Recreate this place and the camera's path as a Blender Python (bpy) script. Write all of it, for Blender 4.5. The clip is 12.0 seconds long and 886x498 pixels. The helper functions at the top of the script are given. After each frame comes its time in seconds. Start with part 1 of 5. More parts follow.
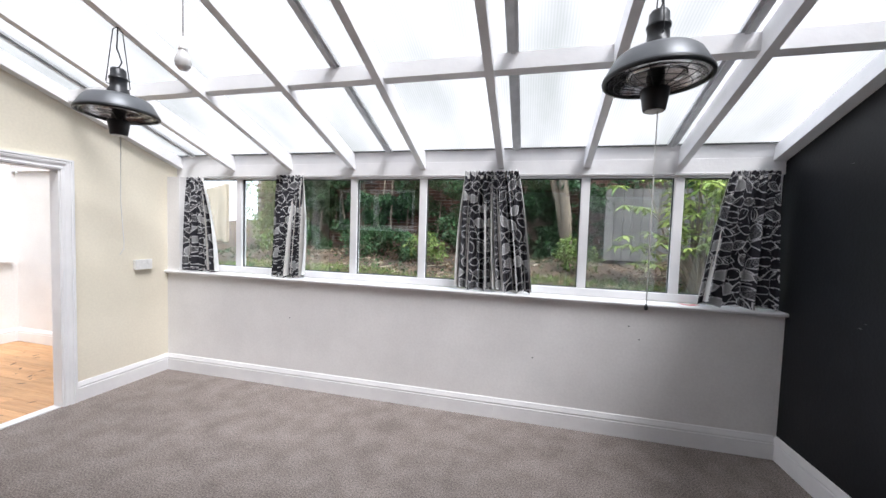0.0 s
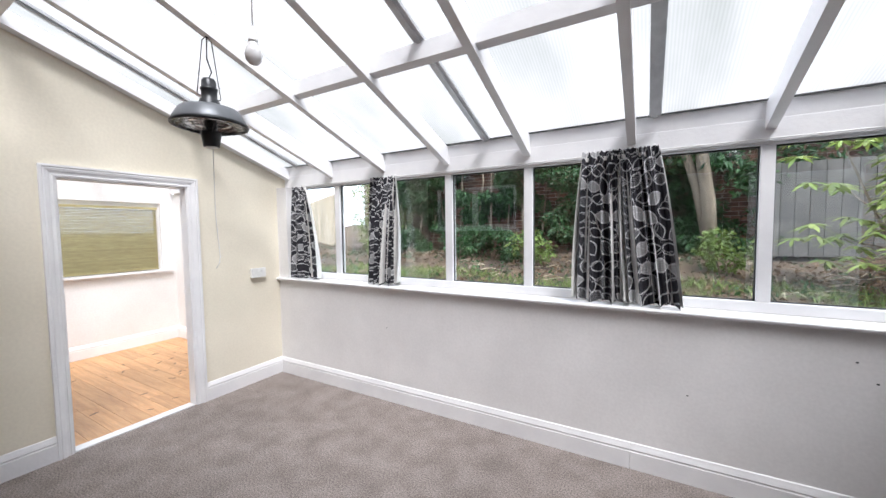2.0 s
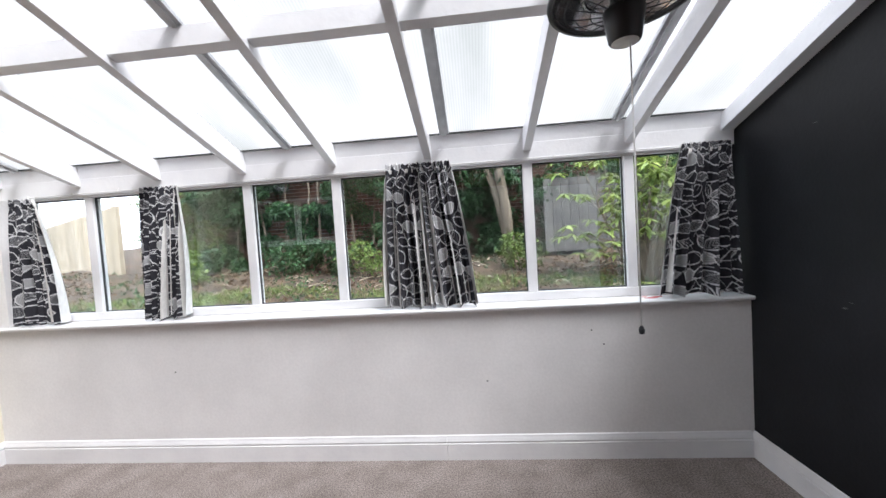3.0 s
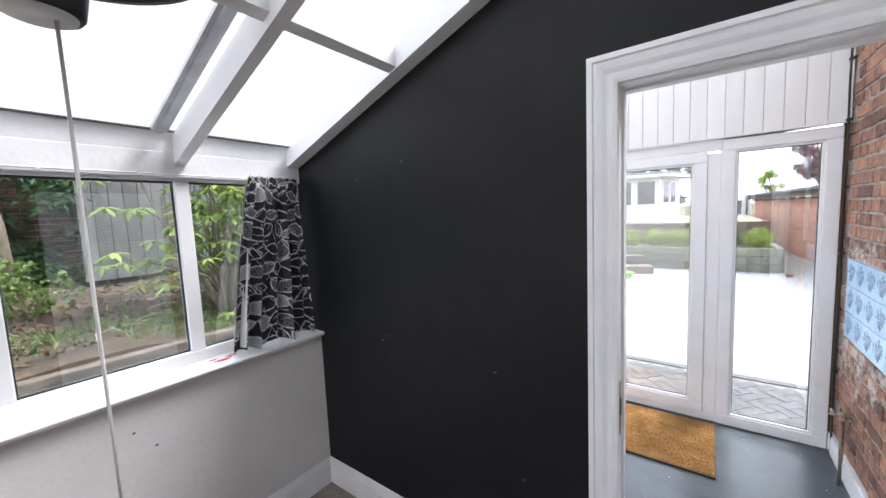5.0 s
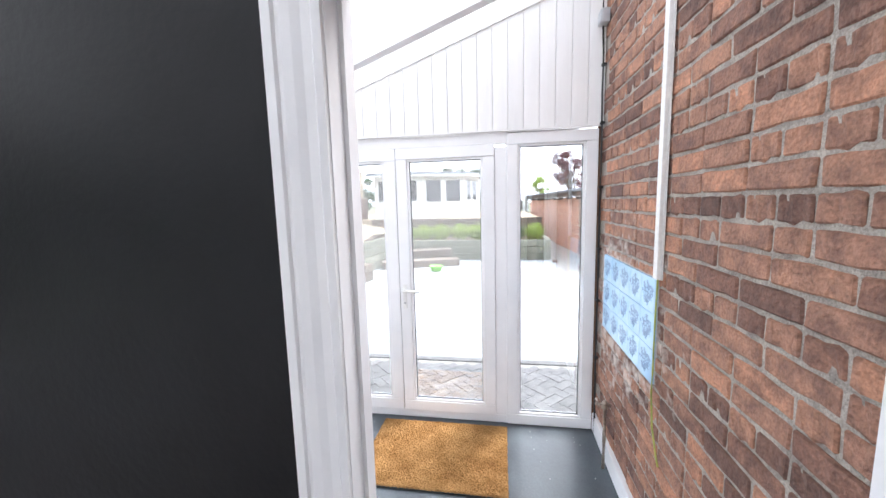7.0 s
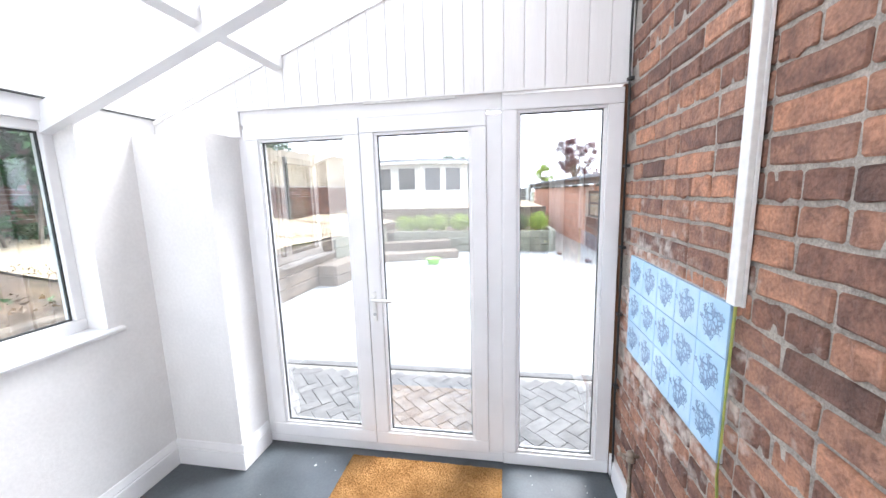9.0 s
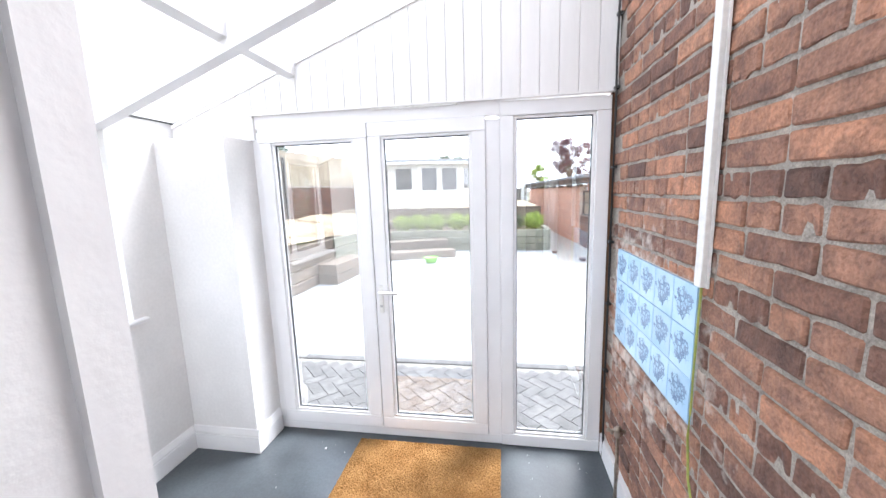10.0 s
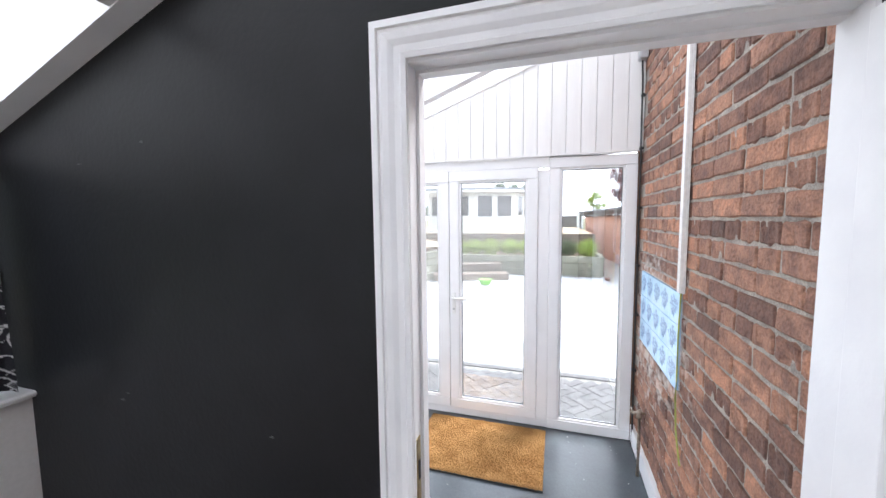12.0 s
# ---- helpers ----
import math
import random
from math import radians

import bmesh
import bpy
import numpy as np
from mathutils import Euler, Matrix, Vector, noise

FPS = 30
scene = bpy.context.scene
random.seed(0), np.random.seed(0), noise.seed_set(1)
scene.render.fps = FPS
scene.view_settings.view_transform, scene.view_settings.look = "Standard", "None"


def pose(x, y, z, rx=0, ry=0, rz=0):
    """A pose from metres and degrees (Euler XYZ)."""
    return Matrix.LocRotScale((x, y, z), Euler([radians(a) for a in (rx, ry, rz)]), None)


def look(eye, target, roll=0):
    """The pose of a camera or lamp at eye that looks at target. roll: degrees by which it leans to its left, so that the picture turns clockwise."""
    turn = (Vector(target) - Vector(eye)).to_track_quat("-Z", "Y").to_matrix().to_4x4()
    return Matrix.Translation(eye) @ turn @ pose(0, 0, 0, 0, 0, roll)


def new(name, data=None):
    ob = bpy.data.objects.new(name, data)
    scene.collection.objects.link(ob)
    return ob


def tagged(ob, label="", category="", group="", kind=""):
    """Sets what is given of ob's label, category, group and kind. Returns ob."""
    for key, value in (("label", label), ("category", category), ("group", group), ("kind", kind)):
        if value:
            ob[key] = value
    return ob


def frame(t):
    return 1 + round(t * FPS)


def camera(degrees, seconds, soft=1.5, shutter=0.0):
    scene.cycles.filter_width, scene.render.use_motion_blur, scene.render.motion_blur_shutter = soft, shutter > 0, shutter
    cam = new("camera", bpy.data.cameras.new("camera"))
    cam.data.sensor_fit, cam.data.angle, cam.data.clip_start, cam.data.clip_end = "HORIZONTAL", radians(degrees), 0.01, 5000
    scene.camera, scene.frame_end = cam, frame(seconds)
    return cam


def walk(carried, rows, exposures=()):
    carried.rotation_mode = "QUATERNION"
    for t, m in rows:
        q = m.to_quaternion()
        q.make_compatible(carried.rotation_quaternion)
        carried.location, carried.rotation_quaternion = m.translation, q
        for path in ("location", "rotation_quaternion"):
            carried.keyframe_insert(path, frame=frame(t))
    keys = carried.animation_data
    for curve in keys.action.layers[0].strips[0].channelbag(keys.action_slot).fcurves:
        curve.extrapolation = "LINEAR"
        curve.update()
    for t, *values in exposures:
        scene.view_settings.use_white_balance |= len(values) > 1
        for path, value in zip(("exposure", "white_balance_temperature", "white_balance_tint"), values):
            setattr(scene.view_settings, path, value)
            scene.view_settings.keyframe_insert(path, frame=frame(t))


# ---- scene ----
cam = camera(101.4, 12.0)
PATH = [
    (0, (0.852, 0.839, 1.427), (0.383, 2.78, 1.331), 1.8),
    (0.5, (0.756, 0.994, 1.441), (0.017, 2.849, 1.327), 1.9),
    (1, (0.672, 1.054, 1.434), (-0.273, 2.812, 1.314), 1.3),
    (1.5, (0.636, 1.124, 1.439), (-0.407, 2.826, 1.304), 0.2),
    (2, (0.694, 1.243, 1.443), (-0.288, 2.981, 1.332), -0.7),
    (2.5, (0.8, 1.314, 1.448), (0.071, 3.174, 1.347), -2.0),
    (3, (0.867, 1.359, 1.445), (0.695, 3.35, 1.36), -3.6),
    (3.5, (0.97, 1.452, 1.470), (1.350, 3.414, 1.372), -3.7),
    (5.5, (1.293, 1.734, 1.669), (3.077, 2.613, 1.453), -1.9),
    (6, (1.474, 1.695, 1.657), (3.362, 2.318, 1.435), -1.5),
    (6.5, (1.68, 1.691, 1.637), (3.636, 2.051, 1.424), -1.5),
    (8.5, (2.439, 1.626, 1.617), (4.399, 1.917, 1.341), -1.4),
    (9, (2.48, 1.628, 1.602), (4.428, 1.966, 1.296), -1.6),
    (9.5, (2.427, 1.633, 1.602), (4.376, 1.966, 1.297), -1.6),
    (10, (2.321, 1.641, 1.599), (4.272, 1.956, 1.293), -1.7),
    (10.5, (2.175, 1.638, 1.603), (4.146, 1.848, 1.337), -1.8),
    (11, (1.998, 1.645, 1.617), (3.983, 1.77, 1.404), -1.4),
    (11.5, (1.839, 1.63, 1.644), (3.817, 1.865, 1.456), -1.0),
    (12, (1.611, 1.595, 1.646), (3.514, 2.187, 1.479), -0.6),
]
EXPOSURES = [(t, e, 6150, 13) for t, e in ((0, 1.84), (3.5, 1.95), (5.5, 2.22), (6.5, 2.34), (8.5, 2.46), (10.0, 2.45), (11.0, 2.42), (12.0, 2.36))]
walk(cam, [(t, look(eye, target, roll)) for t, eye, target, roll in PATH], EXPOSURES)

# ---- light ----
W = bpy.data.worlds.new("World")
scene.world = W
W.use_nodes = True
wn, wl = W.node_tree.nodes, W.node_tree.links
sky = wn.new("ShaderNodeTexSky")
sky.sky_type = 'NISHITA'
sky.sun_disc = False
sky.sun_elevation, sky.sun_rotation = radians(50), radians(120)
sky.dust_density, sky.air_density = 6.0, 1.0
cloud = wn.new("ShaderNodeMix")
cloud.data_type = 'RGBA'
cloud.inputs[0].default_value = 0.75
cloud.inputs[7].default_value = (9.5, 10.1, 11.2, 1)
wl.new(sky.outputs[0], cloud.inputs[6])
wl.new(cloud.outputs[2], wn["Background"].inputs[0])
wn["Background"].inputs[1].default_value = 0.15
sun = new("sun", bpy.data.lights.new("sun", 'SUN'))
sun.data.energy, sun.data.angle, sun.data.color = 1.5, radians(25), (1, 0.98, 0.955)
sun.matrix_world = look((0, 0, 10), (-4, 3, 2))

# ---- materials ----
def mat(name, c1, c2=None, scale=8.0, rough=0.6, bump=0.0, bump_scale=None, metal=0.0, detail=4.0, spread=(0.35, 0.65),
        fine=None, stretch=None, obj_random=0.0, island=False, spec=0.5):
    """A painted or natural surface: two colours over a broad noise, a fine grain, relief and per-piece variation."""
    m = bpy.data.materials.new(name)
    m.use_nodes = True
    n, l = m.node_tree.nodes, m.node_tree.links
    b = n["Principled BSDF"]
    b.inputs["Roughness"].default_value, b.inputs["Metallic"].default_value = rough, metal
    b.inputs["Specular IOR Level"].default_value = spec
    tc = n.new("ShaderNodeTexCoord")
    vec = tc.outputs["Object"]
    if stretch:
        mp = n.new("ShaderNodeMapping")
        mp.inputs["Scale"].default_value = stretch
        l.new(vec, mp.inputs[0])
        vec = mp.outputs[0]
    if obj_random:
        info = n.new("ShaderNodeObjectInfo") if not island else n.new("ShaderNodeNewGeometry")
        rnd = info.outputs["Random Per Island"] if island else info.outputs["Random"]
        sh = n.new("ShaderNodeVectorMath")
        sh.operation = 'MULTIPLY_ADD'
        cmb = n.new("ShaderNodeCombineXYZ")
        for k in range(3):
            l.new(rnd, cmb.inputs[k])
        l.new(cmb.outputs[0], sh.inputs[0])
        sh.inputs[1].default_value = (37, 53, 71)
        l.new(vec, sh.inputs[2])
        vec = sh.outputs[0]
    nz = n.new("ShaderNodeTexNoise")
    nz.inputs["Scale"].default_value, nz.inputs["Detail"].default_value = scale, detail
    l.new(vec, nz.inputs["Vector"])
    ramp = n.new("ShaderNodeValToRGB")
    c2 = c2 or tuple(v * 0.88 for v in c1)
    ramp.color_ramp.elements[0].color, ramp.color_ramp.elements[1].color = (*c2, 1), (*c1, 1)
    ramp.color_ramp.elements[0].position, ramp.color_ramp.elements[1].position = spread
    l.new(nz.outputs["Fac"], ramp.inputs[0])
    col = ramp.outputs[0]
    if fine:
        fz = n.new("ShaderNodeTexNoise")
        fz.inputs["Scale"].default_value, fz.inputs["Detail"].default_value = fine[0], 3
        l.new(vec, fz.inputs["Vector"])
        mr = n.new("ShaderNodeMapRange")
        mr.inputs[1].default_value, mr.inputs[2].default_value = 0.3, 0.7
        mr.inputs[3].default_value, mr.inputs[4].default_value = 1 - fine[1], 1 + fine[1]
        l.new(fz.outputs["Fac"], mr.inputs[0])
        mx = n.new("ShaderNodeVectorMath")
        mx.operation = 'SCALE'
        l.new(col, mx.inputs[0])
        l.new(mr.outputs[0], mx.inputs["Scale"])
        col = mx.outputs[0]
    if obj_random:
        hs = n.new("ShaderNodeHueSaturation")
        mr2 = n.new("ShaderNodeMapRange")
        mr2.inputs[3].default_value, mr2.inputs[4].default_value = 1 - obj_random, 1 + obj_random
        l.new(rnd, mr2.inputs[0])
        l.new(mr2.outputs[0], hs.inputs["Value"])
        l.new(col, hs.inputs["Color"])
        col = hs.outputs[0]
    l.new(col, b.inputs["Base Color"])
    if bump:
        bz = n.new("ShaderNodeTexNoise")
        bz.inputs["Scale"].default_value, bz.inputs["Detail"].default_value = bump_scale or scale * 6, 4
        l.new(vec, bz.inputs["Vector"])
        bp = n.new("ShaderNodeBump")
        bp.inputs["Strength"].default_value, bp.inputs["Distance"].default_value = bump, 0.01
        l.new(bz.outputs["Fac"], bp.inputs["Height"])
        l.new(bp.outputs[0], b.inputs["Normal"])
    return m


def glass(name, tint=(1, 1, 1), gloss=0.06):
    m = bpy.data.materials.new(name)
    m.use_nodes = True
    n, l = m.node_tree.nodes, m.node_tree.links
    n.remove(n["Principled BSDF"])
    tr, gl, mx, fr, ml = (n.new("ShaderNodeBsdfTransparent"), n.new("ShaderNodeBsdfGlossy"), n.new("ShaderNodeMixShader"),
                          n.new("ShaderNodeLayerWeight"), n.new("ShaderNodeMath"))
    tr.inputs[0].default_value = (*tint, 1)
    gl.inputs["Roughness"].default_value = 0.015
    pw = n.new("ShaderNodeMath")
    pw.operation = 'POWER'
    pw.inputs[1].default_value = 5.0
    l.new(fr.outputs["Facing"], pw.inputs[0])
    ml.operation = 'MULTIPLY_ADD'
    ml.inputs[1].default_value, ml.inputs[2].default_value = 0.8, gloss
    l.new(pw.outputs[0], ml.inputs[0])
    l.new(ml.outputs[0], mx.inputs[0])
    l.new(tr.outputs[0], mx.inputs[1])
    l.new(gl.outputs[0], mx.inputs[2])
    l.new(mx.outputs[0], n["Material Output"].inputs[0])
    return m


def roof_glass(name):
    """Ribbed translucent plastic sheet, a little dirty."""
    m = bpy.data.materials.new(name)
    m.use_nodes = True
    n, l = m.node_tree.nodes, m.node_tree.links
    n.remove(n["Principled BSDF"])
    tc, mp, wv, nz = (n.new("ShaderNodeTexCoord"), n.new("ShaderNodeMapping"), n.new("ShaderNodeTexWave"), n.new("ShaderNodeTexNoise"))
    wv.inputs["Scale"].default_value, wv.inputs["Distortion"].default_value = 22, 0.3
    wv.bands_direction = 'X'
    l.new(tc.outputs["Object"], wv.inputs[0])
    mp.inputs["Scale"].default_value = (2.2, 0.7, 0.7)
    l.new(tc.outputs["Object"], mp.inputs[0])
    l.new(mp.outputs[0], nz.inputs[0])
    nz.inputs["Scale"].default_value, nz.inputs["Detail"].default_value = 1.3, 5
    r1 = n.new("ShaderNodeValToRGB")
    r1.color_ramp.elements[0].color, r1.color_ramp.elements[1].color = (0.33, 0.335, 0.32, 1), (0.44, 0.435, 0.425, 1)
    r1.color_ramp.elements[0].position, r1.color_ramp.elements[1].position = 0.3, 0.62
    l.new(nz.outputs["Fac"], r1.inputs[0])
    mul = n.new("ShaderNodeMix")
    mul.data_type, mul.blend_type = 'RGBA', 'MULTIPLY'
    mul.inputs[0].default_value = 0.12
    l.new(r1.outputs[0], mul.inputs[6])
    l.new(wv.outputs[0], mul.inputs[7])
    tl, tr, gl = n.new("ShaderNodeBsdfTranslucent"), n.new("ShaderNodeBsdfTransparent"), n.new("ShaderNodeBsdfGlossy")
    l.new(mul.outputs[2], tl.inputs[0])
    l.new(mul.outputs[2], tr.inputs[0])
    gl.inputs["Roughness"].default_value = 0.25
    m1, m2 = n.new("ShaderNodeMixShader"), n.new("ShaderNodeMixShader")
    m1.inputs[0].default_value, m2.inputs[0].default_value = 0.2, 0.04
    l.new(tl.outputs[0], m1.inputs[1])
    l.new(tr.outputs[0], m1.inputs[2])
    l.new(m1.outputs[0], m2.inputs[1])
    l.new(gl.outputs[0], m2.inputs[2])
    l.new(m2.outputs[0], n["Material Output"].inputs[0])
    return m


def brick_mat(name, island):
    """Old red-brown bricks: colour by piece, pits, soot and lime smears round the tiled patch."""
    m = mat(name, (0.41, 0.225, 0.155), (0.22, 0.125, 0.095), 19, 0.85, 1.0, 60, detail=7.0, spread=(0.34, 0.62), fine=(120, 0.25), obj_random=0.05, island=island)
    n, l = m.node_tree.nodes, m.node_tree.links
    b = n["Principled BSDF"]
    src = b.inputs["Base Color"].links[0].from_socket
    info = n.new("ShaderNodeNewGeometry") if island else n.new("ShaderNodeObjectInfo")
    rnd = info.outputs["Random Per Island"] if island else info.outputs["Random"]
    cr = n.new("ShaderNodeValToRGB")
    cr.color_ramp.interpolation = 'LINEAR'
    e = cr.color_ramp.elements
    e[0].color, e[0].position = (0.42, 0.42, 0.46, 1), 0.0
    e[1].color, e[1].position = (1.25, 1.12, 1.0, 1), 1.0
    for p, c in ((0.22, (0.62, 0.58, 0.6, 1)), (0.45, (0.9, 0.86, 0.85, 1)), (0.8, (1.02, 0.96, 0.9, 1))):
        q = e.new(p)
        q.color = c
    l.new(rnd, cr.inputs[0])
    mu = n.new("ShaderNodeMix")
    mu.data_type, mu.blend_type = 'RGBA', 'MULTIPLY'
    mu.inputs[0].default_value = 1.0
    l.new(src, mu.inputs[6])
    l.new(cr.outputs[0], mu.inputs[7])
    # lime smears: nearness to the tiled patch times a rough noise
    geo = n.new("ShaderNodeNewGeometry")
    sub = n.new("ShaderNodeVectorMath")
    sub.operation = 'SUBTRACT'
    sub.inputs[1].default_value = (4.05, 1.03, 1.0)
    l.new(geo.outputs["Position"], sub.inputs[0])
    sc = n.new("ShaderNodeVectorMath")
    sc.operation = 'MULTIPLY'
    sc.inputs[1].default_value = (1.5, 0.2, 1.9)
    l.new(sub.outputs[0], sc.inputs[0])
    ln = n.new("ShaderNodeVectorMath")
    ln.operation = 'LENGTH'
    l.new(sc.outputs[0], ln.inputs[0])
    nz = n.new("ShaderNodeTexNoise")
    nz.inputs["Scale"].default_value, nz.inputs["Detail"].default_value = 18, 8
    l.new(geo.outputs["Position"], nz.inputs[0])
    ad = n.new("ShaderNodeMath")
    ad.operation = 'MULTIPLY_ADD'
    ad.inputs[1].default_value = 2.6
    l.new(nz.outputs["Fac"], ad.inputs[0])
    l.new(ln.outputs["Value"], ad.inputs[2])
    mr = n.new("ShaderNodeMapRange")
    mr.inputs[1].default_value, mr.inputs[2].default_value, mr.inputs[3].default_value, mr.inputs[4].default_value = 1.55, 2.15, 0.75, 0.0
    l.new(ad.outputs[0], mr.inputs[0])
    mx = n.new("ShaderNodeMix")
    mx.data_type = 'RGBA'
    mx.inputs[7].default_value = (0.72, 0.66, 0.6, 1)
    l.new(mr.outputs[0], mx.inputs[0])
    l.new(mu.outputs[2], mx.inputs[6])
    l.new(mx.outputs[2], b.inputs["Base Color"])
    return m


def leaf_mat(name, c1, c2):
    m = mat(name, c1, c2, 3, 0.5, obj_random=0.45, island=True)
    n, l = m.node_tree.nodes, m.node_tree.links
    b = n["Principled BSDF"]
    tl, mx = n.new("ShaderNodeBsdfTranslucent"), n.new("ShaderNodeMixShader")
    l.new(b.inputs["Base Color"].links[0].from_socket, tl.inputs[0])
    mx.inputs[0].default_value = 0.3
    l.new(b.outputs[0], mx.inputs[1])
    l.new(tl.outputs[0], mx.inputs[2])
    l.new(mx.outputs[0], n["Material Output"].inputs[0])
    return m


def tile_mat(name):
    """Pale blue glazed tile with a dark blue flower spray in the middle."""
    m = mat(name, (0.42, 0.62, 0.80), (0.33, 0.54, 0.75), 9, 0.2, obj_random=0.08)
    n, l = m.node_tree.nodes, m.node_tree.links
    b = n["Principled BSDF"]
    src = b.inputs["Base Color"].links[0].from_socket
    tc = n.new("ShaderNodeTexCoord")
    ln = n.new("ShaderNodeVectorMath")
    ln.operation = 'LENGTH'
    l.new(tc.outputs["Object"], ln.inputs[0])
    vo = n.new("ShaderNodeTexVoronoi")
    vo.feature = 'DISTANCE_TO_EDGE'
    vo.inputs["Scale"].default_value = 42
    nz = n.new("ShaderNodeTexNoise")
    nz.inputs["Scale"].default_value = 30
    l.new(tc.outputs["Object"], vo.inputs["Vector"])
    l.new(tc.outputs["Object"], nz.inputs["Vector"])
    a = n.new("ShaderNodeMath")
    a.operation = 'MULTIPLY_ADD'
    a.inputs[1].default_value = 13.0
    l.new(ln.outputs["Value"], a.inputs[0])
    l.new(nz.outputs["Fac"], a.inputs[2])
    near = n.new("ShaderNodeMath")
    near.operation = 'LESS_THAN'
    near.inputs[1].default_value = 1.16
    l.new(a.outputs[0], near.inputs[0])
    line = n.new("ShaderNodeMapRange")
    line.inputs[1].default_value, line.inputs[2].default_value, line.inputs[3].default_value, line.inputs[4].default_value = 0.04, 0.13, 0.85, 0.12
    l.new(vo.outputs["Distance"], line.inputs[0])
    mu = n.new("ShaderNodeMath")
    mu.operation = 'MULTIPLY'
    l.new(near.outputs[0], mu.inputs[0])
    l.new(line.outputs[0], mu.inputs[1])
    mx = n.new("ShaderNodeMix")
    mx.data_type = 'RGBA'
    mx.inputs[7].default_value = (0.07, 0.13, 0.25, 1)
    l.new(mu.outputs[0], mx.inputs[0])
    l.new(src, mx.inputs[6])
    l.new(mx.outputs[2], b.inputs["Base Color"])
    return m


def fabric_mat(name):
    """Charcoal cotton with a woven pale leaf print held in the mesh."""
    m = mat(name, (0.04, 0.04, 0.047), (0.028, 0.028, 0.034), 30, 0.9, 0.4, 900, fine=(500, 0.2), spec=0.2)
    n, l = m.node_tree.nodes, m.node_tree.links
    b = n["Principled BSDF"]
    src = b.inputs["Base Color"].links[0].from_socket
    at = n.new("ShaderNodeAttribute")
    at.attribute_name = "print"
    mx = n.new("ShaderNodeMix")
    mx.data_type = 'RGBA'
    mx.inputs[7].default_value = (0.74, 0.74, 0.74, 1)
    l.new(at.outputs["Fac"], mx.inputs[0])
    l.new(src, mx.inputs[6])
    l.new(mx.outputs[2], b.inputs["Base Color"])
    return m


WHITE = mat("white_gloss_paint", (0.82, 0.82, 0.82), (0.76, 0.76, 0.77), 5, 0.35, 0.12, 40)
WALLW = mat("white_wall_emulsion", (0.80, 0.79, 0.78), (0.74, 0.73, 0.72), 2.5, 0.8, 0.07, 60, fine=(60, 0.03))
CREAM = mat("cream_wall_emulsion", (0.80, 0.75, 0.62), (0.75, 0.70, 0.57), 2.2, 0.8, 0.07, 60, fine=(60, 0.03))
BLACK = mat("black_satin_wall_paint", (0.0062, 0.0067, 0.0078), (0.0046, 0.005, 0.0058), 3, 0.42, 0.08, 55, fine=(7, 0.2), spec=0.25)
CARPET = mat("grey_brown_carpet", (0.325, 0.282, 0.26), (0.235, 0.202, 0.185), 6.0, 1.0, 0.7, 260, detail=12.0, spread=(0.30, 0.68), fine=(120, 0.5), spec=0.1)
LINO = mat("dark_grey_painted_floor", (0.085, 0.10, 0.11), (0.06, 0.07, 0.078), 3, 0.28, 0.1, 30, fine=(90, 0.12))
PLANK = mat("pale_pine_plank", (0.62, 0.36, 0.17), (0.5, 0.27, 0.12), 6, 0.4, 0.15, 60, stretch=(0.35, 5, 5), obj_random=0.13, fine=(25, 0.12))
UPVC = mat("white_upvc", (0.86, 0.86, 0.87), (0.83, 0.83, 0.84), 6, 0.25, fine=(3, 0.01))
CLAD = mat("white_painted_board", (0.84, 0.83, 0.82), (0.79, 0.78, 0.77), 4, 0.5, 0.15, 30, stretch=(3, 3, 0.5), obj_random=0.02)
ALU = mat("grey_aluminium", (0.55, 0.56, 0.57), (0.44, 0.45, 0.46), 12, 0.4, metal=0.5)
SEAL = mat("dark_rubber_seal", (0.03, 0.035, 0.035), None, 30, 0.6)
MORTAR = mat("grey_mortar", (0.47, 0.43, 0.38), (0.31, 0.28, 0.25), 20, 0.95, 0.8, 150, fine=(200, 0.25))
BRICK, BRICKJ = brick_mat("old_red_brick", False), brick_mat("old_red_brick_far", True)
TILE = tile_mat("blue_flowered_tile")
FABRIC = fabric_mat("charcoal_leaf_fabric")
LINING = mat("white_curtain_lining", (0.78, 0.77, 0.74), None, 30, 0.9, 0.3, 600)
COIR = mat("brown_coir", (0.46, 0.26, 0.10), (0.30, 0.155, 0.055), 7, 1.0, 1.0, 300, fine=(220, 0.5), spec=0.1)
DARKM = mat("charcoal_enamel", (0.03, 0.032, 0.035), (0.022, 0.024, 0.026), 10, 0.35, metal=0.3)
GREYM = mat("grey_enamel", (0.16, 0.17, 0.185), (0.13, 0.14, 0.15), 8, 0.4, metal=0.4)
CHROME = mat("bright_reflector", (0.75, 0.75, 0.75), (0.6, 0.6, 0.6), 25, 0.22, metal=1.0)
BRASS = mat("worn_brass", (0.62, 0.5, 0.26), (0.4, 0.3, 0.15), 40, 0.35, metal=1.0)
COPPER = mat("tarnished_pipe", (0.42, 0.36, 0.3), (0.25, 0.2, 0.16), 40, 0.5, metal=0.6)
CABLEY = mat("green_yellow_cable", (0.45, 0.45, 0.1), (0.3, 0.38, 0.1), 40, 0.5)
CABLEB = mat("black_cable", (0.02, 0.02, 0.02), None, 40, 0.5)
PLAST = mat("white_plastic", (0.82, 0.82, 0.8), None, 40, 0.35)
BULB = mat("opal_glass_bulb", (0.85, 0.85, 0.84), None, 20, 0.25)
RED = mat("red_mark", (0.6, 0.05, 0.06), None, 60, 0.7)
